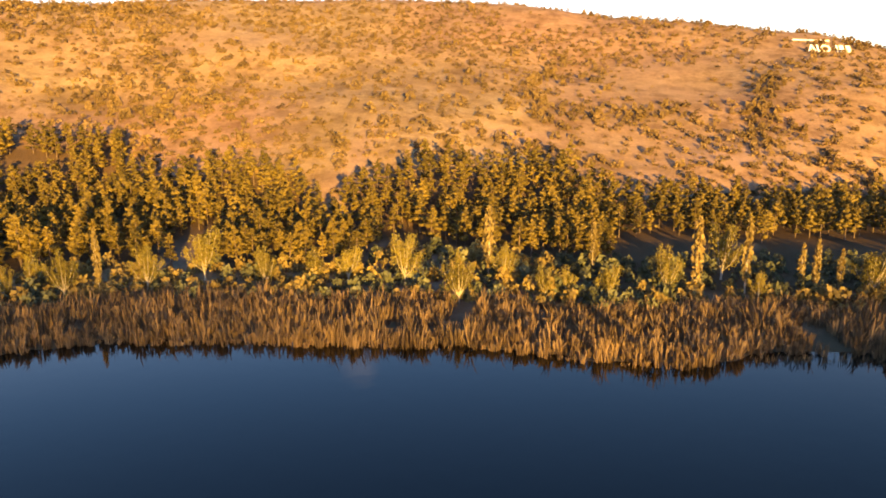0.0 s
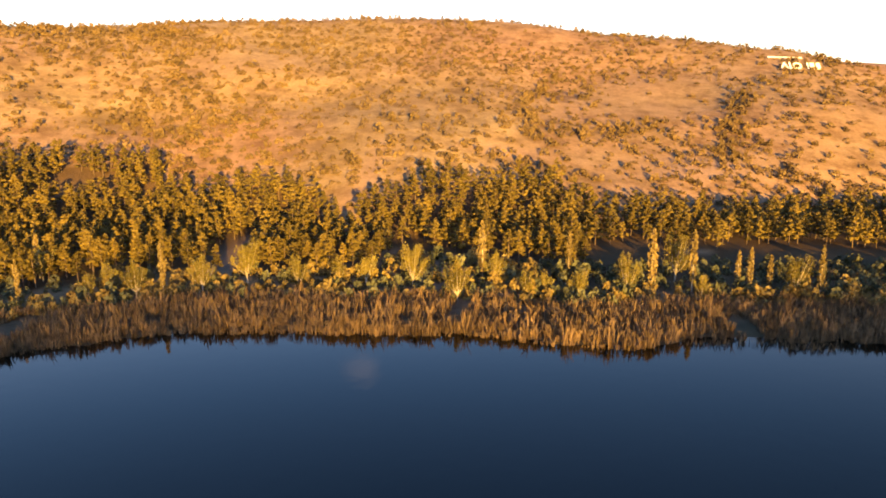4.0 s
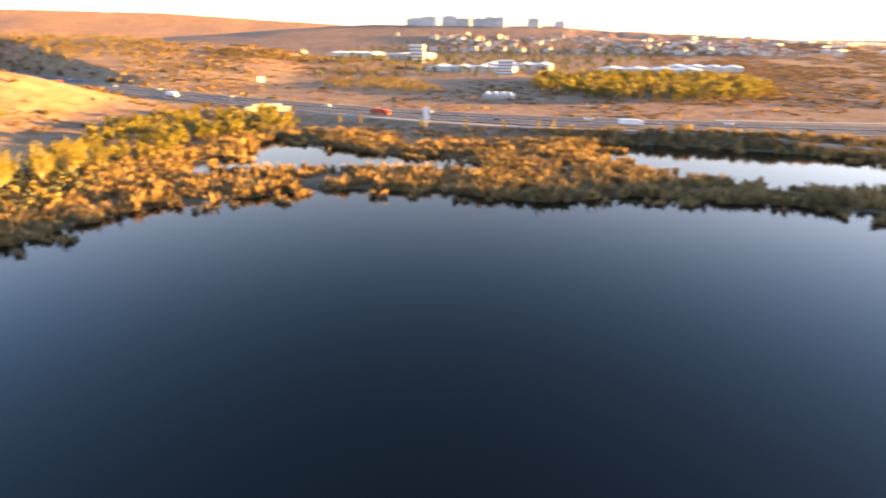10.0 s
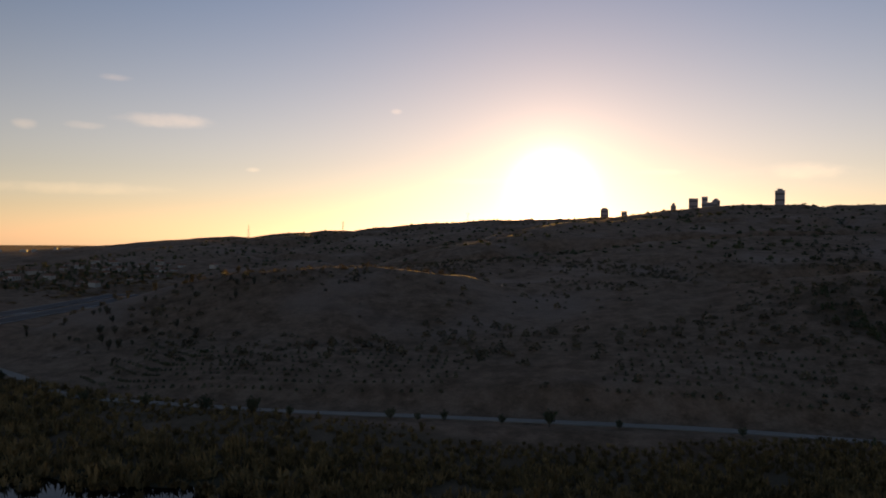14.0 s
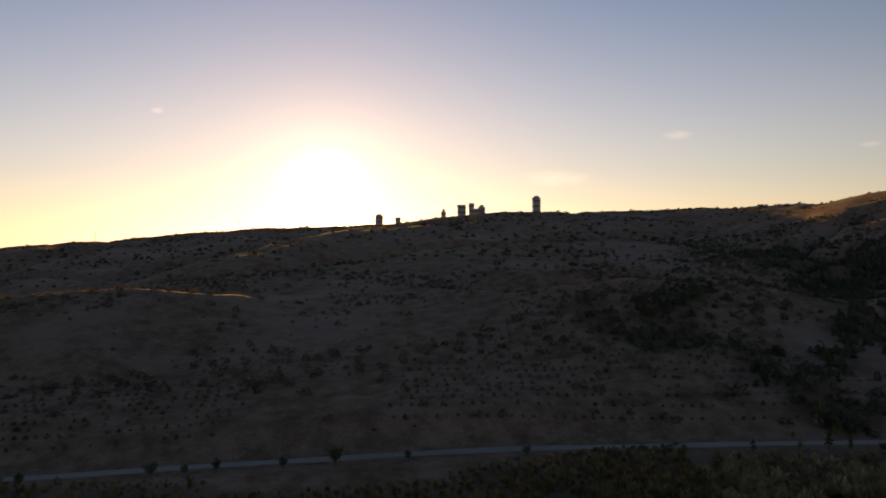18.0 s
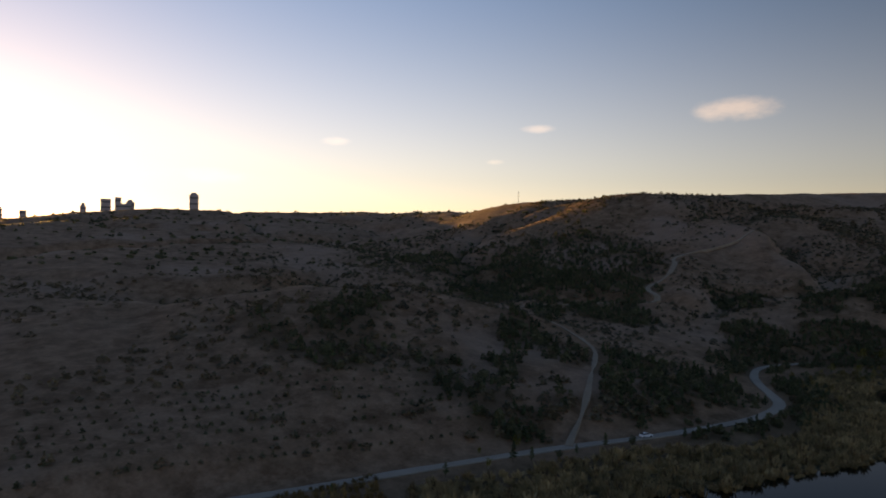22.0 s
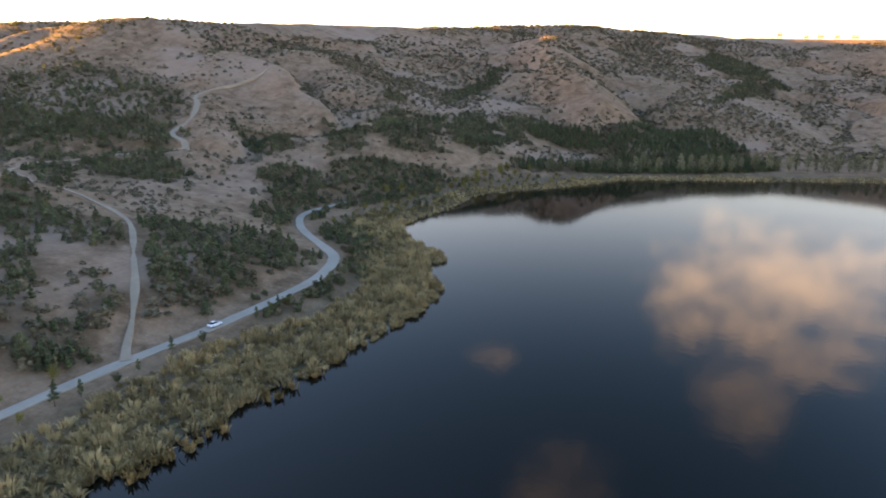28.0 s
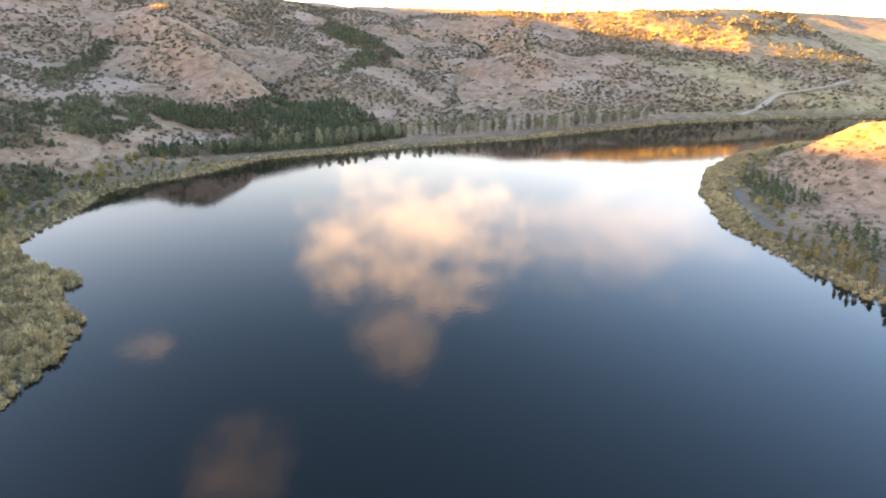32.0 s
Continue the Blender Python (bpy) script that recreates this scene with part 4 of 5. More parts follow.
for k, (x, y, h) in enumerate([(-69, 138, 13.1), (10, 151, 15.5), (33, 153, 11.9), (51, 139, 15.4), (61, 139, 15.1), (72, 139, 10.3), (75, 139, 10.9), (80, 139, 9.1), (-98, 127, 11), (-106, 150, 12), (91, 136, 12), (115, 141, 15.5), (144, 154, 13.5), (167, 155, 13), (180, 145, 18), (172, 152, 13)]):
    POPLAR.plant(x, y, ground_z(x, y) - 0.05, h / 13.5, h / 13.0, 41 * k, k)

BUSH = [dome_shape(k + 80, 78, 0.21) for k in range(4)]
SHRUB = [dome_shape(k + 90, 36, 0.27) for k in range(5)]
SHRUB_FAR = [dome_shape(k + 100, 14, 0.5) for k in range(5)]

p = spaced(rng, -215, 270, 112, 178, 2.7)
d = shore(p[:, 0], p[:, 1])
p = p[(d > 22) & (d < 62) & ~inside(p[:, 0], p[:, 1], PINES_A) & (rng.rand(len(p)) < np.where((p[:, 0] > 26) & (p[:, 1] > 139), 0.5, 0.75))]
w = rng.uniform(1.4, 4.4, len(p)) * (1 + 0.5 * vnoise(p[:, 0] / 12, p[:, 1] / 12))
rows = np.c_[p, height(p[:, 0], p[:, 1]) - 0.1, w, w * rng.uniform(0.7, 1.3, len(p))]
gold = vnoise(p[:, 0] / 10 + 4, p[:, 1] / 10) + rng.uniform(-0.25, 0.25, len(p)) > -0.05
gold &= ~((p[:, 0] > 26) & (p[:, 1] > 139))
stuff("shore_bushes", BUSH, rows[~gold], M_GREEN, "olive green bushes between reeds and pines", "bushes")
stuff("golden_bushes", BUSH, rows[gold], M_GOLD, "golden brown autumn bushes between reeds and pines", "bushes")

# ---- reeds ----
REED_NEAR = [reed_shape(k + 120, 9, 0.6, 0.075, 3.3) for k in range(3)] + [tuft_shape(k + 125, 17, 0.95, 2.7, 0.095) for k in range(5)]
REED_FAR = [joined([tuft_shape(k + 140, 12, 1.5, 2.9, 0.16), dome_shape(k + 145, 22, 0.75, 2.2)]) for k in range(5)]
for q in REED_FAR:
    q.v = [(x * 1.25, y * 1.25, z) for x, y, z in q.v]
RUSH = [tuft_shape(k + 150, 46, 1.0, 2.1, 0.085) for k in range(5)]
RUSH_TALL = [tuft_shape(k + 156, 15, 0.8, 2.6, 0.1) for k in range(4)]


def reed_places(rng, box, step, band, gap=0.0, sway=0.3):
    p = spaced(rng, *box, step, 0.5)
    d = shore(p[:, 0], p[:, 1])
    ragged = band + 9 * fbm(p[:, 0] / 22, p[:, 1] / 22, 3)
    p = p[(d > -0.6 + 2.4 * fbm(p[:, 0] / 7 + 5, p[:, 1] / 7, 2)) & (d < ragged) & (vnoise(p[:, 0] / 9, p[:, 1] / 9) > gap - 0.5)]
    s = 1.0 + sway * (rng.rand(len(p)) - 0.5) + 0.45 * fbm(p[:, 0] / 9 + 3, p[:, 1] / 9, 3)
    s = s * np.clip(1.25 - shore(p[:, 0], p[:, 1]) / 60, 0.45, 1)
    return np.c_[p, np.maximum(height(p[:, 0], p[:, 1]), -0.15) - 0.05, s, s * rng.uniform(0.8, 1.2, len(p))]


north = reed_places(rng, (-215, 150, 40, 150), 1.15, 26, 0.2, 0.9)
north[:, 4] *= 0.82
north = north[~((np.abs(north[:, 0] - 4 - 0.25 * (north[:, 1] - 128)) < 2.0) & (north[:, 1] > 116))]
stuff("reed_bed_north", REED_NEAR, north, M_REED, "tall dry golden brown reeds along the water", "reeds")
q = spaced(rng, -130, 390, -275, 125, 2.2, 0.5)
d = shore(q[:, 0], q[:, 1])
q = q[((q[:, 1] < 40) | (q[:, 0] > 150)) & (d < -0.4) & (d > np.where(q[:, 0] > 90, -13, -6)) & (vnoise(q[:, 0] / 5.5 + 3, q[:, 1] / 5.5) + rng.uniform(-0.08, 0.08, len(q)) > 0.15 + 0.014 * -d)]
s = rng.uniform(0.55, 1.1, len(q))
stuff("reed_islands", REED_FAR, np.c_[q, np.full(len(q), -0.15), s, s], M_REED_G, "small clumps of brown reed standing in the shallows", "reeds")
q = spaced(rng, -90, 150, 85, 125, 0.9, 0.5)
d = shore(q[:, 0], q[:, 1])
q = q[(d < -0.3) & (d > -1.5 - 5.5 * np.clip((q[:, 0] - 30) / 50, 0, 1)) & (vnoise(q[:, 0] / 4, q[:, 1] / 4) + rng.uniform(-0.1, 0.1, len(q)) > 0.2)]
s = rng.uniform(0.35, 0.8, len(q))
stuff("water_reeds", [reed_shape(k + 170, 5, 0.5, 0.06, 2.2) for k in range(4)], np.c_[q, np.full(len(q), -0.15), s, s], M_REED, "thin dry reed stalks standing in the water", "reeds")
stuff("reed_bed_east", REED_FAR, reed_places(rng, (100, 390, -250, 160), 2.35, 70, 0.22, 1.4), M_REED_G, "brown and olive reed marsh round shallow ponds", "reeds")
stuff("reed_bed_south", REED_FAR, reed_places(rng, (-30, 100, -300, -180), 2.2, 44, 0.1), M_REED_G, "dark olive reed fringe below the lake road", "reeds")
wr = reed_places(rng, (-300, -30, -372, -250), 2.25, 27, 0.1, 0.9)
stuff("rush_stalks_west", RUSH_TALL, wr[::3], M_REED, "straw coloured reed stalks among the rushes", "reeds")
wr[:, 3] *= rng.uniform(1.2, 2.3, len(wr))
wr[:, 4] *= rng.uniform(0.7, 1.3, len(wr))
stuff("reed_bed_west", RUSH, wr, M_RUSH, "dense olive and straw coloured reeds on the shore", "reeds")
stuff("reed_bed_far", REED_FAR, np.vstack([reed_places(rng, (-790, -300, -375, 320), 3.0, 17, 0.05), reed_places(rng, (-600, -150, -45, 140), 2.6, 12)]) * np.array([1, 1, 1, 0.85, 0.65]), M_RUSH, "straw and olive reed belt along the far shore", "reeds")

# ---- shrubs on the hills ----
def shrubs(name, box, step, chance, low, high, wide, shapes, material, label, least=5.0, clumps=1.5):
    p = spaced(rng, *box, step, 0.5)
    z = height(p[:, 0], p[:, 1])
    k = (z > least) & (rng.rand(len(p)) < chance * np.clip(0.5 + clumps * fbm(p[:, 0] / 60 + 7, p[:, 1] / 60, 3) + 0.6 * gully(p[:, 0], p[:, 1]) - 0.0012 * np.clip(p[:, 0], 0, 150) * (p[:, 1] > 100), 0.05, 1)) & ~inside(p[:, 0], p[:, 1], PINES_A) & ~in_wood(p[:, 0], p[:, 1]) & ~near_track(p, 1.0)
    k &= ~((seg_dist(p[:, 0], p[:, 1], LAKE_ROAD)[0] < 64) & (p[:, 0] > -75) & (p[:, 1] < -200) & (rng.rand(len(p)) < 0.8))
    p, z = p[k], z[k]
    w = (low + (high - low) * rng.rand(len(p)) ** 1.8) * wide * (1 + 0.35 * gully(p[:, 0], p[:, 1]))
    stuff(name, shapes, np.c_[p, z - 0.1, w, w * rng.uniform(0.5, 0.85, len(p))], material, label, "shrubs")


shrubs("hill_shrubs_north", (-380, 340, 190, 580), 4.3, 1.2, 1.6, 5.0, 1.0, SHRUB, M_BROWN, "low brown shrubs dotted over the sunlit hill", clumps=0.9)
shrubs("hill_shrubs_south", (-160, 420, -640, -268), 6.2, 1.1, 1.4, 4.8, 1.0, SHRUB, M_SHRUB, "dark low shrubs on the shaded southern hill", clumps=2.6)
shrubs("juniper_bushes", (-620, -40, -900, -300), 5.6, 1.15, 1.6, 4.6, 1.0, SHRUB, M_JUNIPER, "dull dark green round bushes scattered over the hillside", clumps=1.9)
shrubs("hill_shrubs_west", (-1280, -560, -700, 420), 5.6, 1.0, 1.8, 5.0, 1.0, SHRUB_FAR, M_SHRUB, "sparse grey brown bushes on the far grassy slopes", clumps=2.4)
shrubs("far_junipers", (-1280, -560, -700, 420), 9.0, 0.9, 2.0, 5.0, 1.0, SHRUB_FAR, M_JUNIPER, "dark green bushes gathered in the folds of the far slopes", clumps=4.0)
shrubs("hill_shrubs_east", (330, 1150, 170, 900), 9.5, 0.9, 2.0, 6.0, 1.0, SHRUB_FAR, M_BROWN, "brown bushes on the low eastern hills", clumps=3.0)
shrubs("hill_shrubs_headland", (-470, -180, 0, 330), 4.4, 1.1, 1.3, 3.6, 1.0, SHRUB, M_SHRUB, "low brown shrubs on the headland", 1.2)
shrubs("hill_shrubs_distant", (-500, 900, -1500, -640), 15, 0.7, 2.5, 6.5, 1.0, SHRUB_FAR, M_GREEN, "distant dark bushes on the plateau")

# thickets of young pine and bushes
tp = []
for x0, y0, x1, y1, r in THICKETS:
    q = spaced(rng, min(x0, x1) - 1.6 * r, max(x0, x1) + 1.6 * r, min(y0, y1) - 1.6 * r, max(y0, y1) + 1.6 * r, 3.0)
    dist = seg_dist(q[:, 0], q[:, 1], [(x0, y0), (x1, y1)])[0] / r + 1.1 * fbm(q[:, 0] / 16, q[:, 1] / 16, 3)
    tp.append(q[(rng.rand(len(q)) < np.clip(1.5 - 1.3 * dist, 0, 0.6)) & (shore(q[:, 0], q[:, 1]) > 22)])
tp = np.vstack(tp)
tp = tp[~near_track(tp, 1.5)]
w = rng.uniform(1.2, 4.6, len(tp))
tz = height(tp[:, 0], tp[:, 1]) - 0.1
tall = w * rng.uniform(0.8, 1.4, len(tp))
lit = tp[:, 1] > 100
stuff("ravine_scrub", BUSH, np.c_[tp, tz, w * 0.8, tall * 0.8][lit], M_BROWN, "brown leafless scrub along the ravines of the sunlit hill", "bushes")
stuff("thicket", BUSH, np.c_[tp, tz, w, tall][~lit], M_GREEN, "dark green thickets on the plateau", "bushes")
tp = []
for n, outline in enumerate(BRUSH):
    a = np.array(outline)
    q = spaced(rng, a[:, 0].min() - 6, a[:, 0].max() + 6, a[:, 1].min() - 6, a[:, 1].max() + 6, 2.9)
    wob = np.c_[fbm(q[:, 0] / 12, q[:, 1] / 12, 3), fbm(q[:, 0] / 12 + 40, q[:, 1] / 12, 3)] * 16
    tp.append(q[inside(q[:, 0] + wob[:, 0], q[:, 1] + wob[:, 1], outline) & (rng.rand(len(q)) < (0.42 if n < 3 else 0.85)) & (vnoise(q[:, 0] / 8, q[:, 1] / 8) > (-0.1 if n < 3 else -0.27))])
tp = np.vstack(tp)
tp = tp[~near_track(tp, 1.2) & (shore(tp[:, 0], tp[:, 1]) > 20)]
tz = height(tp[:, 0], tp[:, 1]) - 0.1
w = rng.uniform(1.6, 4.4, len(tp)) * (1 + 0.4 * vnoise(tp[:, 0] / 15, tp[:, 1] / 15))
sort = rng.rand(len(tp))
stuff("brushwood", BUSH, np.c_[tp, tz, w, w * rng.uniform(0.8, 1.35, len(tp))][sort < 0.62], M_GREEN, "dense dark green brushwood in the hollows", "bushes")
stuff("grey_brushwood", BUSH, np.c_[tp, tz, w, w * rng.uniform(0.7, 1.1, len(tp))][(sort >= 0.62) & (sort < 0.8)], M_SHRUB, "grey brown half-bare bushes among the brushwood", "bushes")
s = rng.uniform(0.3, 0.55, len(tp))
stuff("young_pines_west", PINE_SMALL, np.c_[tp, tz, s * 1.5, s][sort >= 0.8], M_PINE_FAR, "dark young pines among the brushwood", "pines")
p = spaced(rng, -700, -430, -395, -190, 3.3)
p = p[in_wood(p[:, 0], p[:, 1]) & (vnoise(p[:, 0] / 11, p[:, 1] / 11) > -0.33)]
s = rng.uniform(0.34, 0.62, len(p))
stuff("pine_wood_far", PINE_SMALL, np.c_[p, height(p[:, 0], p[:, 1]) - 0.1, s * 1.9, s], M_PINE_FAR, "dark green pine plantation on the far shore", "pine wood")


# ---- rows of planting, trees by the road and on the ridge ----
crest = []
for x in np.arange(-330, 262, 4.5):
    ys = np.arange(330, 640, 4.0)
    hs = height(np.full(len(ys), x), ys)
    crest.append((x + rng.uniform(-1.5, 1.5), ys[int(hs.argmax())] + rng.uniform(-2, 2)))
crest = np.array(crest)
crest = crest[rng.rand(len(crest)) < 0.85]
w = rng.uniform(2.0, 4.0, len(crest))
stuff("ridge_trees", BUSH, np.c_[crest, height(crest[:, 0], crest[:, 1]) - 0.2, w, w * rng.uniform(0.9, 1.5, len(crest))], M_SHRUB, "line of small bare trees along the ridge top", "trees")

rows = []
lane = smooth_line(LAKE_ROAD, 3.2)
tang = np.gradient(lane, axis=0)
tang /= np.hypot(tang[:, 0], tang[:, 1])[:, None]
for k in range(8):
    q = lane + np.stack([-tang[:, 1], tang[:, 0]], -1) * (16 + 6.5 * k)
    q = q[((q[:, 0] > 110) & (q[:, 0] < 262)) | ((q[:, 0] > -75) & (q[:, 0] < 60))]
    rows.append(q[rng.rand(len(q)) < 0.75] + rng.uniform(-0.5, 0.5, (1, 2)))
rows = np.vstack(rows)
w = rng.uniform(1.0, 1.8, len(rows))
stuff("sapling_rows", SHRUB, np.c_[rows, height(rows[:, 0], rows[:, 1]) - 0.05, w, w], M_GREEN, "rows of planted saplings on the slope above the road", "saplings")

YOUNG = TreeKind("young_pine", "small dark green conifer beside the lake road", "pine tree", "young pines along the lake road", [pine_parts(k + 200, True) for k in range(3)], M_BARK, M_PINE_FAR)
ROADSIDE = TreeKind("roadside_bush", "round olive bush growing beside the lake road", "bush", "bushes along the lake road", [broadleaf_parts(k + 210, 12, 60, 8.0, 0.45) for k in range(3)], M_BARK, M_GREEN)
for k, (x, y, h) in enumerate([(-73, -292.5, 4.5), (-79, -292, 3.2), (-95, -293, 2.4), (-107, -295, 3.6), (-138, -295, 3), (-50, -288.5, 3.0), (-17, -284, 2.5), (-109, -322, 3.6), (-99, -321, 3), (-240, -352, 4), (-262, -372, 4), (-228, -330, 3.5)]):
    YOUNG.plant(x, y, ground_z(x, y) - 0.05, h / 5.2, h / 6.6, 57 * k, k)
for k, (x, y, h) in enumerate([(223, -236, 3.6), (198, -238.5, 4), (177, -243, 4.6), (161, -246, 5), (148, -248, 3), (117, -257, 3.4), (109, -260, 2.4), (101, -262, 3), (84, -267, 2.6), (70, -270, 4.6), (50, -275, 2.6), (16, -281, 2.6), (-88, -291.5, 2.4),
                               (-116, -293.5, 3), (-145, -295.5, 3.2), (-152, -297, 2.6), (-170, -298.5, 3), (-190, -302, 3.4), (-204, -309, 3.4), (-216, -318, 4), (-150, -308, 2.5), (282, -248, 4), (300, -258, 5)]):
    ROADSIDE.plant(x, y, ground_z(x, y) - 0.05, h / 5.6, h / 6.4, 57 * k, k)
for k, (x, y, h) in enumerate([(-80, -304, 4.6), (-64, -290.5, 3.2), (-67, -303, 2.6), (-395, -362, 7), (-404, -364, 8), (-411, -361, 7), (-419, -365, 8), (-400, -370, 6), (-426, -362, 7), (-440, -357, 9), (-450, -357, 8), (-335, -382, 7), (-343, -377, 8), (-466, -346, 7), (-444, -358, 5), (-449, -350, 6), (-300, -372, 5), (-310, -365, 6)]):
    YELLOW.plant(x, y, ground_z(x, y) - 0.05, h / 8, h / 8, 77 * k, k)

SPUR_BUSH = TreeKind("spur_bush", "upright dark olive bush on the dry spur above the road", "bush", "bushes on the spur", [broadleaf_parts(k + 215, 12, 60, 8.0, 0.45) for k in range(3)], M_BARK, M_JUNIPER)
for k, (x, y) in enumerate(spaced(rng, 262, 352, -400, -292, 12.5)):
    h = rng.uniform(2.6, 6.0)
    if rng.rand() < 0.8 and not near_track(np.array([[x, y]]), 4)[0]:
        SPUR_BUSH.plant(x, y, ground_z(x, y) - 0.05, h / 9.0, h / 8.0, 57 * k, k)
FAR_POPLAR = TreeKind("shore_poplar", "narrow greyish green poplar in a row on the far shore", "poplar", "poplars of the far shore", [poplar_parts(k + 230, 230, 11.0, 1.7, 0) for k in range(4)], M_BARK, M_POPLAR_FAR)
line = smooth_line([(-480, -340), (-516, -320), (-540, -292), (-566, -242), (-606, -196), (-620, -165), (-648, -108), (-668, -66), (-702, -18), (-740, 42)], 3.5)
for k, (x, y) in enumerate(line):
    if rng.rand() < 0.82:
        x, y = x + rng.uniform(-3, 3), y + rng.uniform(-3, 3)
        h = rng.uniform(9.0, 15.0) * (0.75 if x > -540 else 1.0)
        FAR_POPLAR.plant(x, y, ground_z(x, y) - 0.1, h / 7.5, h / 11, 31 * k, k)
HEAD_POPLAR = TreeKind("headland_poplar", "pale yellow green poplar on the headland shore", "poplar", "poplars of the headland", [poplar_parts(k + 240, 170, 12.0, 0.9) for k in range(3)], M_BARK, M_POPLAR)
for k in range(26):
    x, y = -292 + 3.1 * k + rng.uniform(-1, 1), -13.5 + 0.42 * k + rng.uniform(-2.0, 2.0)
    HEAD_POPLAR.plant(x, y, ground_z(x, y) - 0.1, rng.uniform(1.0, 1.5), rng.uniform(0.55, 0.95) * (1 if k > 8 else 0.6), 47 * k, k)
q = np.vstack([spaced(rng, -425, -355, 12, 34, 4.0), spaced(rng, -305, -255, 10, 30, 4.0)])
q = q[(rng.rand(len(q)) < 0.8) & ~near_track(q, 2)]
s = rng.uniform(0.4, 0.7, len(q))
stuff("headland_pines", PINE_SMALL, np.c_[q, height(q[:, 0], q[:, 1]) - 0.1, s * 1.2, s], M_PINE_FAR, "band of dark green young pines on the headland", "pines")
q = np.vstack([spaced(rng, -560, -180, -30, 110, 4.2), spaced(rng, -480, -250, -400, -300, 4.6)])
d = shore(q[:, 0], q[:, 1])
q = q[(d > 9) & (d < 34) & (rng.rand(len(q)) < 0.55) & ~near_track(q, 1)]
w = rng.uniform(1.5, 4.0, len(q))
stuff("waterside_bushes", BUSH, np.c_[q, height(q[:, 0], q[:, 1]) - 0.1, w, w * rng.uniform(0.8, 1.3, len(q))][::2], M_GREEN, "mixed olive bushes on the bank", "bushes")
stuff("waterside_golden_bushes", BUSH, np.c_[q, height(q[:, 0], q[:, 1]) - 0.1, w, w * rng.uniform(0.8, 1.3, len(q))][1::2], M_GOLD, "golden brown bushes on the bank", "bushes")

# ---- the far plain: groves and hedges ----
GROVE = [joined([broadleaf_parts(k + 250, 7, 16, 8.0, 0.85)[1]]) for k in range(4)]


def grove(name, outline, step, low, high, material, label):
    a = np.array(outline)
    q = spaced(rng, a[:, 0].min(), a[:, 0].max(), a[:, 1].min(), a[:, 1].max(), step)
    q = q[inside(q[:, 0], q[:, 1], outline) & (rng.rand(len(q)) < 0.8) & ~near_track(q, 2)]
    s = rng.uniform(low, high, len(q)) / 8
    stuff(name, GROVE, np.c_[q, height(q[:, 0], q[:, 1]) - 0.2, s, s], material, label, "trees")


grove("yellow_grove", [(560, -70), (620, 0), (780, 20), (860, -120), (760, -210), (620, -190), (560, -130)], 12, 8, 14, M_YELLOW, "grove of tall yellow poplars beyond the highway")
grove("green_grove", [(560, -70), (620, 0), (780, 20), (860, -120), (760, -210), (620, -190), (560, -130)], 9, 5, 11, M_GOLD, "olive undergrowth of the grove beyond the highway")
grove("valley_grove", [(250, 165), (330, 195), (390, 190), (420, 150), (395, 110), (368, 112), (330, 138), (270, 128)], 5.5, 4, 10, M_YELLOW, "yellow and olive trees at the marsh edge")
grove("plain_trees", [(700, 250), (1000, 300), (1500, 500), (1900, 300), (1700, -200), (1000, -60), (800, 60)], 24, 6, 12, M_GREEN, "scattered dark trees between the buildings")
grove("village_trees", [(550, -500), (680, -500), (800, -640), (790, -740), (620, -700), (560, -600)], 15, 4, 9, M_GREEN, "dark garden trees among the village houses")
grove("hill_pines_east", [(690, 500), (700, 640), (830, 720), (910, 610), (860, 480), (800, 430)], 10, 4, 8, M_GOLD, "olive and golden trees over the low eastern hill")
grove("hill_pines_east_slope", [(815, 405), (850, 440), (935, 330), (970, 262), (915, 255), (860, 335)], 7, 4, 8, M_PINE, "dark pine strip on the low hill")
grove("valley_pines_north", [(300, 780), (420, 720), (620, 760), (700, 880), (560, 1010), (340, 1100)], 11, 5, 10, M_PINE, "green plantation on the slope behind the ridge")
grove("valley_woods", [(520, 480), (600, 640), (680, 720), (700, 620), (640, 520), (580, 440)], 9, 3, 7, M_GREEN, "olive bushes in the valley beyond the highway")
grove("hedge_highway", [(640, 205), (590, 80), (650, 90), (760, 160), (710, 205)], 6, 3, 6, M_GOLD, "olive hedge along the highway")
q = spaced(rng, 560, 1900, -660, -120, 9)
q = q[~near_track(q, 4) & (rng.rand(len(q)) < np.clip(0.5 + 1.5 * fbm(q[:, 0] / 160, q[:, 1] / 50, 3), 0, 1))]
w = rng.uniform(3, 7, len(q))
stuff("plain_scrub", SHRUB_FAR, np.c_[q, height(q[:, 0], q[:, 1]) - 0.2, w * 1.4, w * 0.3], M_RUST, "rusty brown scrub on the flat plain", "scrub")
q = spaced(rng, 400, 1150, -330, 430, 9)
q = q[~near_track(q, 5) & (shore(q[:, 0], q[:, 1]) > 20) & (rng.rand(len(q)) < np.clip(0.15 + 1.8 * fbm(q[:, 0] / 120 + 4, q[:, 1] / 60, 3), 0, 0.8))]
w = rng.uniform(2.0, 6.0, len(q))
stuff("verge_scrub", SHRUB_FAR, np.c_[q, height(q[:, 0], q[:, 1]) - 0.2, w * 1.3, w * 0.35], M_RUST, "dry rusty scrub on the waste ground by the highway", "scrub")
HIGH_TREE = TreeKind("highway_tree", "small yellow tree on the highway verge", "tree", "trees on the highway verge", [poplar_parts(k + 260, 110, 8.0, 1.4) for k in range(2)], M_BARK, M_YELLOW)
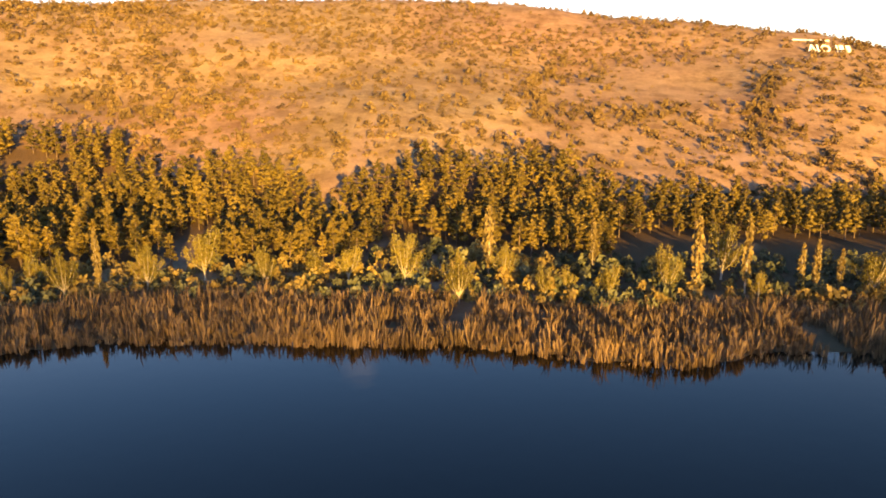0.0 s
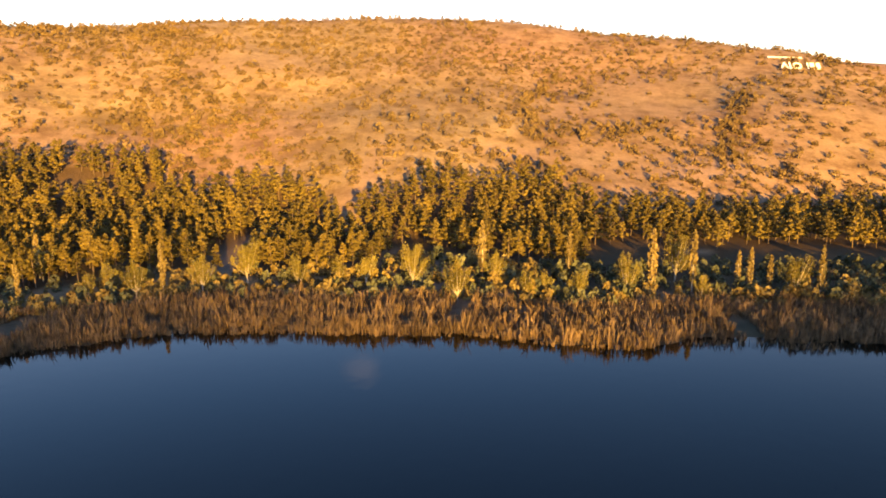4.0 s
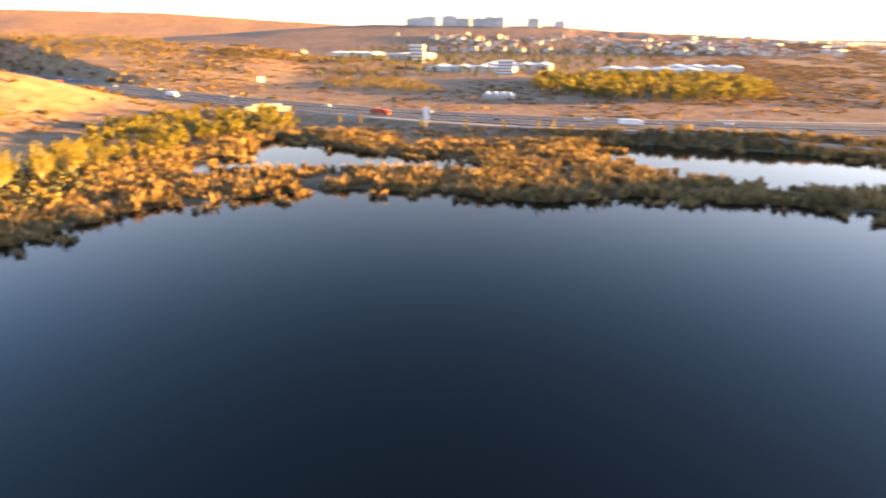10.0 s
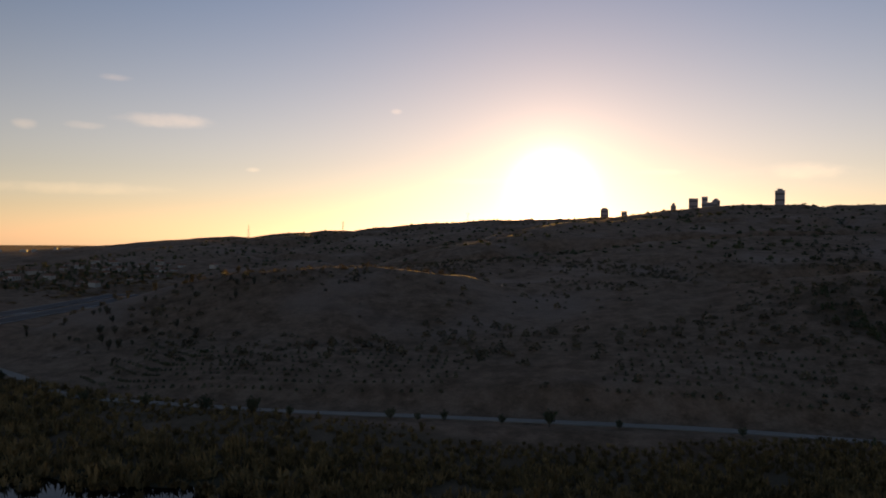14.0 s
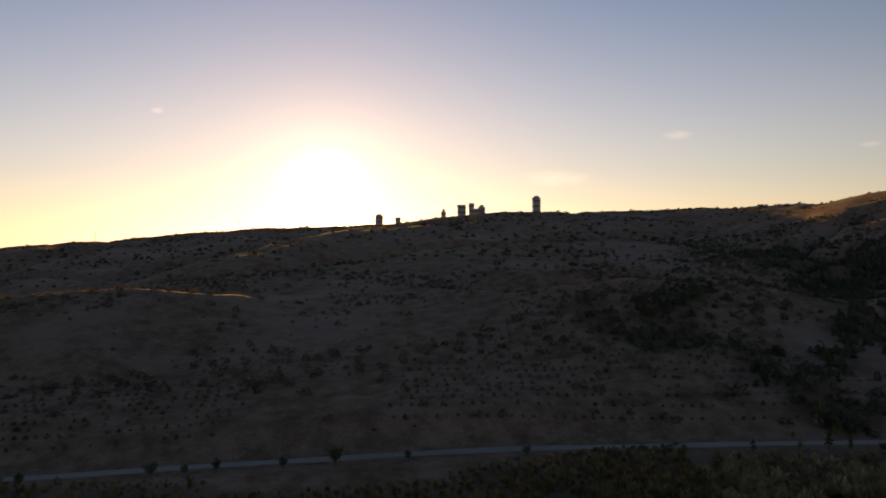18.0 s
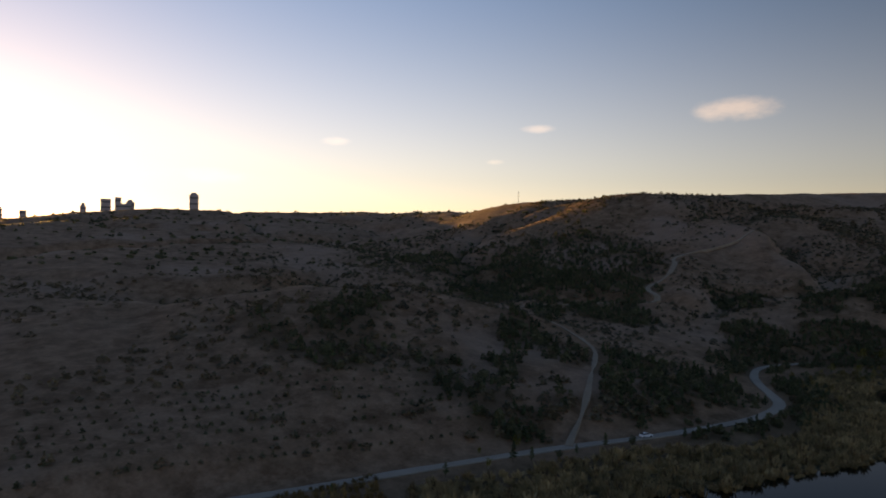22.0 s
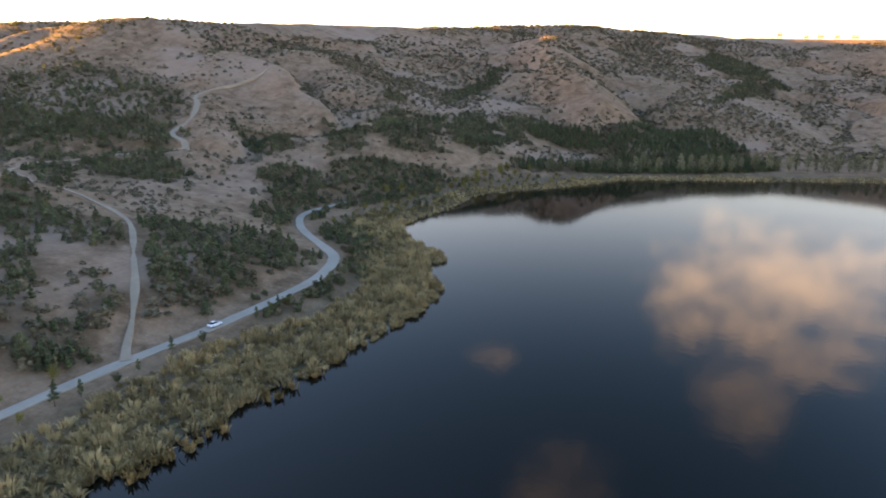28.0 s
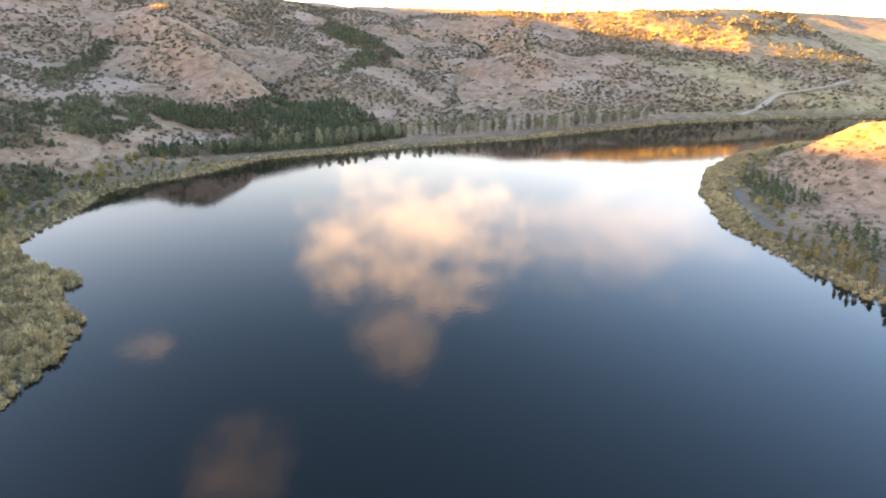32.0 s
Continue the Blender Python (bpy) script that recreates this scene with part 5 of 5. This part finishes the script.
for k, (x, y) in enumerate([(386, 15), (384, -6), (383, -24), (383, -32), (400, 92), (396, 78), (470, 30), (474, 60), (388, 40), (455, -50), (452, -100), (420, 130), (430, 150)]):
    HIGH_TREE.plant(x, y, ground_z(x, y) - 0.1, rng.uniform(0.8, 1.1), rng.uniform(0.6, 1.0), 33 * k, k)


# ---- building helpers ----
def box_shape(s, x0, x1, y0, y1, z0, z1, slot=0, chamfer=0.0):
    c = chamfer
    ring = lambda z, m: [(x0 + m, y0 + m, z), (x1 - m, y0 + m, z), (x1 - m, y1 - m, z), (x0 + m, y1 - m, z)]
    levels = [ring(z0, 0), ring(z1 - c, 0)] + ([ring(z1, c)] if c else [])
    for a, b in zip(levels, levels[1:]):
        for k in range(4):
            s.face([a[k], a[(k + 1) % 4], b[(k + 1) % 4], b[k]], slot)
    s.face(levels[-1], slot)
    s.face(levels[0][::-1], slot)


def part(name, s, material, parent, label="", smooth=False):
    o = new(name, shape_mesh(name, s, [material], smooth))
    o.parent = parent
    if label:
        o["label"] = label
    return o


def thing(name, label, category, group=""):
    return tagged(new(name), label, category, group)


def house(kind):
    wide, deep, tall, roof = [(12, 9, 6, 3.0), (16, 10, 9, 3.2), (10, 8, 4, 2.4)][kind]
    e = thing("house", "small pale rendered house with a brown tiled roof", "house", "houses of the town")
    s = Shape()
    box_shape(s, -wide / 2, wide / 2, -deep / 2, deep / 2, -3, tall)
    part("wall", s, M_WALL, e)
    s = Shape()
    o = 0.7
    a, b, r = wide / 2 + o, deep / 2 + o, tall + roof
    s.face([(-a, -b, tall - 0.2), (a, -b, tall - 0.2), (a - 2, 0, r), (-a + 2, 0, r)])
    s.face([(a, b, tall - 0.2), (-a, b, tall - 0.2), (-a + 2, 0, r), (a - 2, 0, r)])
    s.face([(a, -b, tall - 0.2), (a, b, tall - 0.2), (a - 2, 0, r)])
    s.face([(-a, b, tall - 0.2), (-a, -b, tall - 0.2), (-a + 2, 0, r)])
    s.face([(-a, b, tall - 0.2), (a, b, tall - 0.2), (a, -b, tall - 0.2), (-a, -b, tall - 0.2)])
    part("roof", s, M_ROOF, e, "brown tiled roof")
    for k in range(3):
        s = Shape()
        x = -wide / 2 + wide * (k + 0.5) / 3
        box_shape(s, x - 0.8, x + 0.8, -deep / 2 - 0.06, -deep / 2 + 0.1, tall * 0.45, tall * 0.8)
        part("window", s, M_BAND, e)
    return e


def block(name, label, group, wide, deep, tall, material, storeys, crown=0.0):
    """A block of flats or a tower: shaft, bands of windows and roof."""
    e = thing(name, label, "building", group)
    s = Shape()
    box_shape(s, -wide / 2, wide / 2, -deep / 2, deep / 2, -12, tall)
    part("wall", s, material, e)
    for k in range(storeys):
        z = tall * (k + 0.35) / storeys
        s = Shape()
        box_shape(s, -wide / 2 - 0.15, wide / 2 + 0.15, -deep / 2 - 0.15, deep / 2 + 0.15, z, z + 0.3 * tall / storeys)
        part("window_band", s, M_BAND, e, "dark band of windows")
    s = Shape()
    box_shape(s, -wide / 2 - 0.4, wide / 2 + 0.4, -deep / 2 - 0.4, deep / 2 + 0.4, tall, tall + 1.2, 0, 0.3)
    part("roof", s, material, e)
    if crown:
        s = Shape()
        box_shape(s, -wide * 0.3, wide * 0.3, -deep * 0.3, deep * 0.3, tall + 1.2, tall + 1.2 + crown, 0, crown * 0.3)
        part("roof_house", s, material, e)
    return e


def shed(wide, deep, tall, label):
    e = thing("industrial_shed", label, "industrial building", "sheds beyond the highway")
    s = Shape()
    box_shape(s, -wide / 2, wide / 2, -deep / 2, deep / 2, -2, tall)
    part("wall", s, M_WALL, e)
    bays = 4
    for k in range(bays):
        s = Shape()
        y0, y1 = -deep / 2 + deep * k / bays, -deep / 2 + deep * (k + 1) / bays
        a, m = wide / 2 + 0.5, (y0 + y1) / 2
        s.face([(-a, y0, tall), (a, y0, tall), (a, m, tall + 2.2), (-a, m, tall + 2.2)])
        s.face([(a, y1, tall), (-a, y1, tall), (-a, m, tall + 2.2), (a, m, tall + 2.2)])
        s.face([(a, y0, tall), (a, y1, tall), (a, m, tall + 2.2)])
        s.face([(-a, y1, tall), (-a, y0, tall), (-a, m, tall + 2.2)])
        part("roof", s, M_METAL_ROOF, e, "pale sheet metal roof bay")
    for k in range(5):
        s = Shape()
        y = -deep / 2 + deep * (k + 0.5) / 5
        box_shape(s, -wide / 2 - 0.08, -wide / 2 + 0.1, y - 2, y + 2, 0, tall * 0.7)
        part("door", s, M_STEEL, e)
    return e


def stand(e, x, y, turn, sink=0.0):
    e.matrix_basis = pose(x, y, ground_z(x, y) - sink, 0, 0, turn)
    return e


# ---- the town ----
HOUSES = [house(k) for k in range(3)]
for k, e in enumerate(HOUSES):
    stand(e, 1500 + 60 * k, 330 - 20 * k, 80 + 10 * k)
spots = spaced(rng, 1180, 2250, -420, 520, 34)
spots = spots[(fbm(spots[:, 0] / 220, spots[:, 1] / 220, 3) > 0.02) & (height(spots[:, 0], spots[:, 1]) > 6)]
spots = spots[np.argsort(spots[:, 0])][:210]
for k, (x, y) in enumerate(spots):
    stand(copy_thing(HOUSES[k % 3], Matrix()), x, y, float(rng.randint(4) * 90 + rng.uniform(-15, 15)))
for k in range(44):
    x, y = 575 + rng.uniform(0, 230), -545 - rng.uniform(0, 190)
    stand(copy_thing(HOUSES[k % 3], Matrix()), x, y, float(rng.randint(4) * 90 + rng.uniform(-15, 15)), 1.2).scale = (0.62, 0.62, 0.62)
low = Shape()
box_shape(low, -6, 6, -4, 4, -2, 5, 0, 1.2)
spots = np.c_[rng.uniform(1500, 3400, 420), rng.uniform(-1500, -250, 420)]
spots = spots[fbm(spots[:, 0] / 200, spots[:, 1] / 200, 3) > -0.06]
s = rng.uniform(0.8, 2.2, len(spots))
stuff("distant_houses", [low], np.c_[spots, height(spots[:, 0], spots[:, 1]), s, rng.uniform(0.7, 1.5, len(spots))], M_WALL, "scattered pale houses far across the plain", "houses")
for x, y, wd, dp, tl, st in [(2359, 560, 60, 20, 20, 6), (2330, 510, 50, 18, 26, 8), (2340, 440, 55, 18, 28, 9), (2340, 395, 40, 18, 22, 7), (2330, 350, 40, 18, 22, 7), (2320, 310, 36, 18, 26, 8), (2310, 275, 30, 18, 26, 8), (2300, 170, 40, 20, 24, 8), (2290, 90, 36, 16, 16, 5)]:
    stand(block("apartment_block", "distant grey apartment block on the plateau", "apartment blocks of the town", dp, wd, tl, M_TOWER_PALE, st, 3), x, y, rng.uniform(-12, 12))
for x, y, wd, dp, tl, m in [(1139, 238, 22, 16, 26, M_TOWER_PALE), (1160, 262, 60, 20, 12, M_TOWER_PALE), (860, 59, 18, 14, 16, M_TOWER_PALE)]:
    stand(block("office_block", "pale flat-roofed block beyond the highway", "blocks beyond the highway", dp, wd, tl, m, 5), x, y, 8)
for x, y, wd, dp, tl in [(924, 110, 40, 110, 6), (990, 60, 46, 90, 7), (927, -108, 40, 120, 6), (1000, -180, 40, 90, 6), (569, 24, 10, 24, 3), (1250, 380, 50, 90, 10), (1250, 270, 50, 60, 9)]:
    stand(shed(wd, dp, tl, "long white industrial shed with a pale metal roof"), x, y, rng.uniform(-14, 4))

# ---- towers on the skyline ----
for az, el, wd, crown in [(170.1, 2.40, 24, 5), (171.6, 2.12, 17, 0), (175.25, 2.75, 16, 8), (176.7, 3.07, 27, 0), (177.5, 3.20, 17, 0), (178.3, 3.05, 22, 6), (177.9, 2.75, 40, 0), (180.0, 2.5, 14, 0), (182.65, 3.70, 26, 6)]:
    x, y, top = 20 + 2300 * math.sin(radians(az)), -64 + 2300 * math.cos(radians(az)), 63 + 2300 * math.tan(radians(el))
    z = ground_z(x, y)
    stand(block("skyscraper", "grey high-rise tower on the horizon against the sunset", "towers on the southern skyline", wd, wd, top - z - crown, M_TOWER, 9, crown), x, y, -az)
for az, el, wd in [(-86.6, 3.4, 26), (-85.9, 3.2, 22), (-83.1, 3.6, 30), (-81.7, 3.5, 22), (-80.6, 3.5, 20), (-79.1, 3.4, 16), (-77.9, 3.6, 22), (-77.1, 3.6, 20), (-76.1, 3.4, 26), (-73.9, 2.25, 26), (-64.4, 1.55, 14), (-63.9, 1.55, 14), (-63.4, 1.55, 14), (-93.5, 2.42, 16), (-92.6, 2.42, 22), (-91.6, 2.4, 18), (-90.5, 2.36, 24), (-95.2, 2.6, 18)]:
    x, y, top = 1 + 1900 * math.sin(radians(az)), -153 + 1900 * math.cos(radians(az)), 84 + 1900 * math.tan(radians(el))
    z = ground_z(x, y)
    stand(block("high_rise_block", "pale high-rise apartment block behind the western hills", "towers on the western skyline", wd * 0.65, wd * 0.55, max(12, top - z), M_TOWER_PALE, 12), x, y, -az)


# ---- masts ----
def pylon(tall, half):
    e = thing("lattice_mast", "thin grey steel lattice mast on the hill", "mast", "masts on the hills")
    for sx, sy in ((1, 1), (1, -1), (-1, 1), (-1, -1)):
        s = Shape()
        s.tube([(sx * half, sy * half, -1), (sx * 0.25, sy * 0.25, tall)], [0.16, 0.1], 4)
        part("leg", s, M_STEEL, e)
    for k in range(7):
        z0, z1 = tall * k / 7, tall * (k + 1) / 7
        w0, w1 = half * (1 - k / 7) + 0.2, half * (1 - (k + 1) / 7) + 0.2
        for sg in (1, -1):
            s = Shape()
            s.tube([(-w0, sg * w0, z0), (w1, sg * w1, z1)], [0.09, 0.09], 3)
            part("brace", s, M_STEEL, e)
    for z, w in ((0.72, 3.4), (0.85, 2.8)):
        s = Shape()
        box_shape(s, -w, w, -0.15, 0.15, tall * z, tall * z + 0.3)
        part("cross_arm", s, M_STEEL, e)
    return e


for az, el, far, ox, oy, oz in [(159.3, 2.01, 1450, 20, -64, 63), (149.3, 1.23, 1450, 20, -64, 63), (142.0, 0.80, 1400, 20, -64, 63), (-152.4, 4.17, 1390, 24, -82, 66), (118.6, -2.0, 1000, 12, -57, 57)]:
    x, y, top = ox + far * math.sin(radians(az)), oy + far * math.cos(radians(az)), oz + far * math.tan(radians(el))
    stand(pylon(max(14, top - ground_z(x, y)), 2.0), x, y, 20)


# ---- vehicles ----
def wheel(e, x, y, r=0.33, w=0.22):
    s = Shape()
    n = 12
    ring = lambda yy, rr: [(x + rr * math.cos(6.2832 * k / n), yy, r + rr * math.sin(6.2832 * k / n)) for k in range(n)]
    levels = [ring(y - w / 2, r * 0.6), ring(y - w / 2, r * 0.92), ring(y - w * 0.35, r), ring(y + w * 0.35, r), ring(y + w / 2, r * 0.92), ring(y + w / 2, r * 0.6)]
    for a, b in zip(levels, levels[1:]):
        for k in range(n):
            s.face([a[k], a[(k + 1) % n], b[(k + 1) % n], b[k]])
    t = part("wheel", s, M_TYRE_AND_SHADE, e)
    s = Shape()
    for yy in (y - w * 0.42, y + w * 0.42):
        s.face(ring(yy, r * 0.62))
    part("rim", s, M_STEEL, t, "grey steel rim")


def loft(s, sections):
    """A skin over sections: each is x, half width, bottom and top."""
    rings = []
    for x, w, z0, z1 in sections:
        c = min(0.12, (z1 - z0) * 0.3)
        rings.append([(x, -w, z0), (x, w, z0), (x, w, z1 - c), (x, w - c, z1), (x, -w + c, z1), (x, -w, z1 - c)])
    for a, b in zip(rings, rings[1:]):
        for k in range(6):
            s.face([a[k], b[k], b[(k + 1) % 6], a[(k + 1) % 6]])
    s.face(rings[0])
    s.face(rings[-1][::-1])


def saloon(paint, label, group):
    e = thing("car", label, "car", group)
    s = Shape()
    loft(s, [(-2.25, 0.72, 0.38, 0.72), (-2.1, 0.86, 0.24, 0.90), (-1.3, 0.89, 0.22, 0.96), (0.9, 0.89, 0.22, 0.94), (1.9, 0.86, 0.24, 0.80), (2.25, 0.70, 0.34, 0.64)])
    part("body", s, paint, e)
    s = Shape()
    loft(s, [(-1.75, 0.70, 0.90, 0.97), (-1.1, 0.66, 0.92, 1.38), (-0.2, 0.66, 0.92, 1.45), (0.35, 0.66, 0.92, 1.40), (1.15, 0.74, 0.88, 0.95)])
    part("cabin_glass", s, M_GLASS, e, "dark glazed cabin")
    s = Shape()
    loft(s, [(-1.0, 0.60, 1.37, 1.42), (-0.2, 0.62, 1.43, 1.49), (0.3, 0.60, 1.38, 1.44)])
    part("roof", s, paint, e)
    for x in (-1.38, 1.38):
        for y in (-0.80, 0.80):
            wheel(e, x, y)
    for y in (-0.6, 0.6):
        s = Shape()
        box_shape(s, 2.12, 2.24, y - 0.2, y + 0.2, 0.56, 0.70, 0, 0.03)
        part("headlight", s, M_METAL_ROOF, e, "clear headlight")
        s = Shape()
        box_shape(s, -2.26, -2.14, y - 0.18, y + 0.18, 0.62, 0.78, 0, 0.03)
        part("tail_light", s, M_CAR_RED, e, "red tail light")
    return e


def lorry(paint, label):
    e = thing("lorry", label, "lorry", "vehicles on the highway")
    s = Shape()
    loft(s, [(4.2, 1.2, 0.7, 3.0), (5.6, 1.22, 0.6, 3.1), (6.3, 1.18, 0.55, 2.2)])
    part("cab", s, paint, e)
    s = Shape()
    box_shape(s, 5.9, 6.34, -1.05, 1.05, 1.7, 2.6, 0, 0.1)
    part("windscreen", s, M_GLASS, e, "dark windscreen")
    s = Shape()
    box_shape(s, -6.5, 3.9, -1.25, 1.25, 1.0, 3.6, 0, 0.08)
    part("trailer", s, paint, e)
    s = Shape()
    box_shape(s, -6.3, 5.6, -0.5, 0.5, 0.65, 1.0)
    part("chassis", s, M_STEEL, e, "grey steel chassis")
    for x in (-5.4, -4.2, 2.6, 5.2):
        for y in (-1.05, 1.05):
            wheel(e, x, y, 0.5, 0.3)
    return e


car = saloon(M_CAR_WHITE, "white saloon car driving on the lakeside road", "")
deck = smooth_line(HIGHWAY, 5.0)
deck_t = np.gradient(deck, axis=0)
deck_t /= np.hypot(deck_t[:, 0], deck_t[:, 1])[:, None]


def surface_z(ob, x, y):
    """The top of a road under a place."""
    hit, at, _, _ = ob.ray_cast(Vector((x, y, 200)), Vector((0, 0, -1)))
    return at.z if hit else ground_z(x, y)


car.matrix_basis = pose(-127, -300.9, surface_z(road, -127, -300.9), 0, 0, 179)
FLEET = [saloon(M_CAR_WHITE, "white car on the highway", "vehicles on the highway"), saloon(M_CAR_DARK, "dark car on the highway", "vehicles on the highway"), lorry(M_CAR_RED, "red lorry on the highway"), lorry(M_CAR_WHITE, "white lorry on the highway")]
for n in range(30):
    k = int(20 + (len(deck) - 60) * (n + 0.5 + rng.uniform(-0.4, 0.4)) / 30)
    sgn = 1 if n % 2 else -1
    off = sgn * (12 + rng.choice([-5, -1.5, 2.5]))
    x, y = deck[k] + np.array([deck_t[k][1], -deck_t[k][0]]) * off
    kind = (0, 1, 0, 2, 0, 1, 0, 3)[n % 8]
    e = FLEET[kind] if n in (0, 1, 3, 7) else copy_thing(FLEET[kind], Matrix())
    turn = math.degrees(math.atan2(deck_t[k][1], deck_t[k][0])) + (180 if sgn < 0 else 0)
    e.matrix_basis = pose(x, y, surface_z(hw1 if sgn > 0 else hw2, x, y), 0, 0, turn)


def billboard(wide, tall, high):
    e = thing("billboard", "pale blank roadside billboard on a steel post", "billboard", "billboards by the highway")
    s = Shape()
    s.tube([(0, 0, -1), (0, 0, high)], [0.35, 0.3], 8)
    part("post", s, M_STEEL, e)
    s = Shape()
    box_shape(s, -0.25, 0.25, -wide / 2, wide / 2, high, high + tall, 0, 0.05)
    part("panel", s, M_WHITE, e, "pale blank panel")
    for y in (-wide / 2, wide / 2):
        s = Shape()
        box_shape(s, -0.3, 0.3, y - 0.15, y + 0.15, high - 0.15, high + tall + 0.15)
        part("frame", s, M_STEEL, e)
    return e


stand(billboard(3.2, 7, 4.5), 390, 38, 10)
stand(billboard(6, 5, 5), 620, 250, 25)

# lines of the highway
for off in (3.6, 20.4, -3.6, -20.4):
    tagged(ribbon("road_edge_line", HIGHWAY, 0.35, M_WHITE, 0.62, step=15, offset=off, deep=0.05), "worn white edge line on the highway", "road marking", kind="structure")
tagged(ribbon("road_frontage", [(480, 220), (428, 115), (396, 15), (391, -50), (388, -106), (378, -155), (369, -200), (372, -228)], 6.0, M_PALE_ROAD, 0.35, step=12, deep=2), "pale frontage road beside the highway", "road", kind="structure")
tagged(ribbon("road_slip", [(445, -120), (455, -210), (500, -300), (480, -380), (470, -460)], 6.0, M_PALE_ROAD, 0.5, step=12, deep=2), "pale slip road beyond the highway", "road", kind="structure")
pier = thing("underpass", "concrete underpass below the highway, its shaded mouth closed by a dark slab", "underpass")
# the last box is a black slab that stands for the shade inside
for nm, dims, m in (("lintel", (-1, 1, -9, 9, 4.2, 5.8), M_CONCRETE), ("wing_wall", (-1, 1, -14, -6, -1, 4.2), M_CONCRETE), ("wing_wall", (-1, 1, 6, 14, -1, 4.2), M_CONCRETE), ("shade_slab", (-0.4, 0.4, -6, 6, -1, 4.2), M_TYRE_AND_SHADE)):
    s = Shape()
    box_shape(s, *dims)
    part(nm, s, m, pier)
stand(pier, 426, 150, 28)

# white letters on the hillside; the figures are plain bars
sign = thing("hillside_sign", "large white letters and bars laid on the grassy hillside", "sign")
for letter, x in (("A", 0), ("L", 5.6), ("O", 10.4)):
    curve = bpy.data.curves.new("lettering", 'FONT')
    curve.body, curve.size, curve.align_x, curve.extrude = letter, 9.4, 'CENTER', 0.25
    curve.offset = 0.18
    holder = new("lettering", curve)
    flat = bpy.data.meshes.new_from_object(holder.evaluated_get(bpy.context.evaluated_depsgraph_get()))
    bpy.data.objects.remove(holder)
    flat.transform(Matrix.Translation((x, -3.4, 0.25)))
    flat.materials.clear()
    flat.materials.append(M_WHITE)
    new("letter", flat).parent = sign
for x, w in ((19, 1.4), (22.5, 3.4), (27.5, 3.4)):
    s = Shape()
    box_shape(s, x - w / 2, x + w / 2, -3.4, 3.4, 0, 0.5, 0, 0.1)
    part("bar", s, M_WHITE, sign)
for k in range(7):
    s = Shape()
    box_shape(s, -2 + 4.2 * k, 1.6 + 4.2 * k, 28, 29.6, 0, 0.9, 0, 0.1)
    part("small_bar", s, M_WHITE, sign)
for piece in sign.children:
    if not piece.name.startswith("small_bar"):
        piece.data.transform(Matrix.Translation((0, -3.4, 0)) @ Matrix.Rotation(radians(32), 4, 'X') @ Matrix.Translation((0, 3.4, 0)))
sx, sy = 199, 400
ax = math.degrees(math.atan2(ground_z(sx + 13, sy + 8) - ground_z(sx + 13, sy - 5), 13))
ay = math.degrees(math.atan2(ground_z(sx + 26, sy) - ground_z(sx, sy), 26))
sign.matrix_basis = pose(sx, sy, ground_z(sx, sy) + 0.5, ax, -ay, 0) @ Matrix.Scale(0.72, 4)
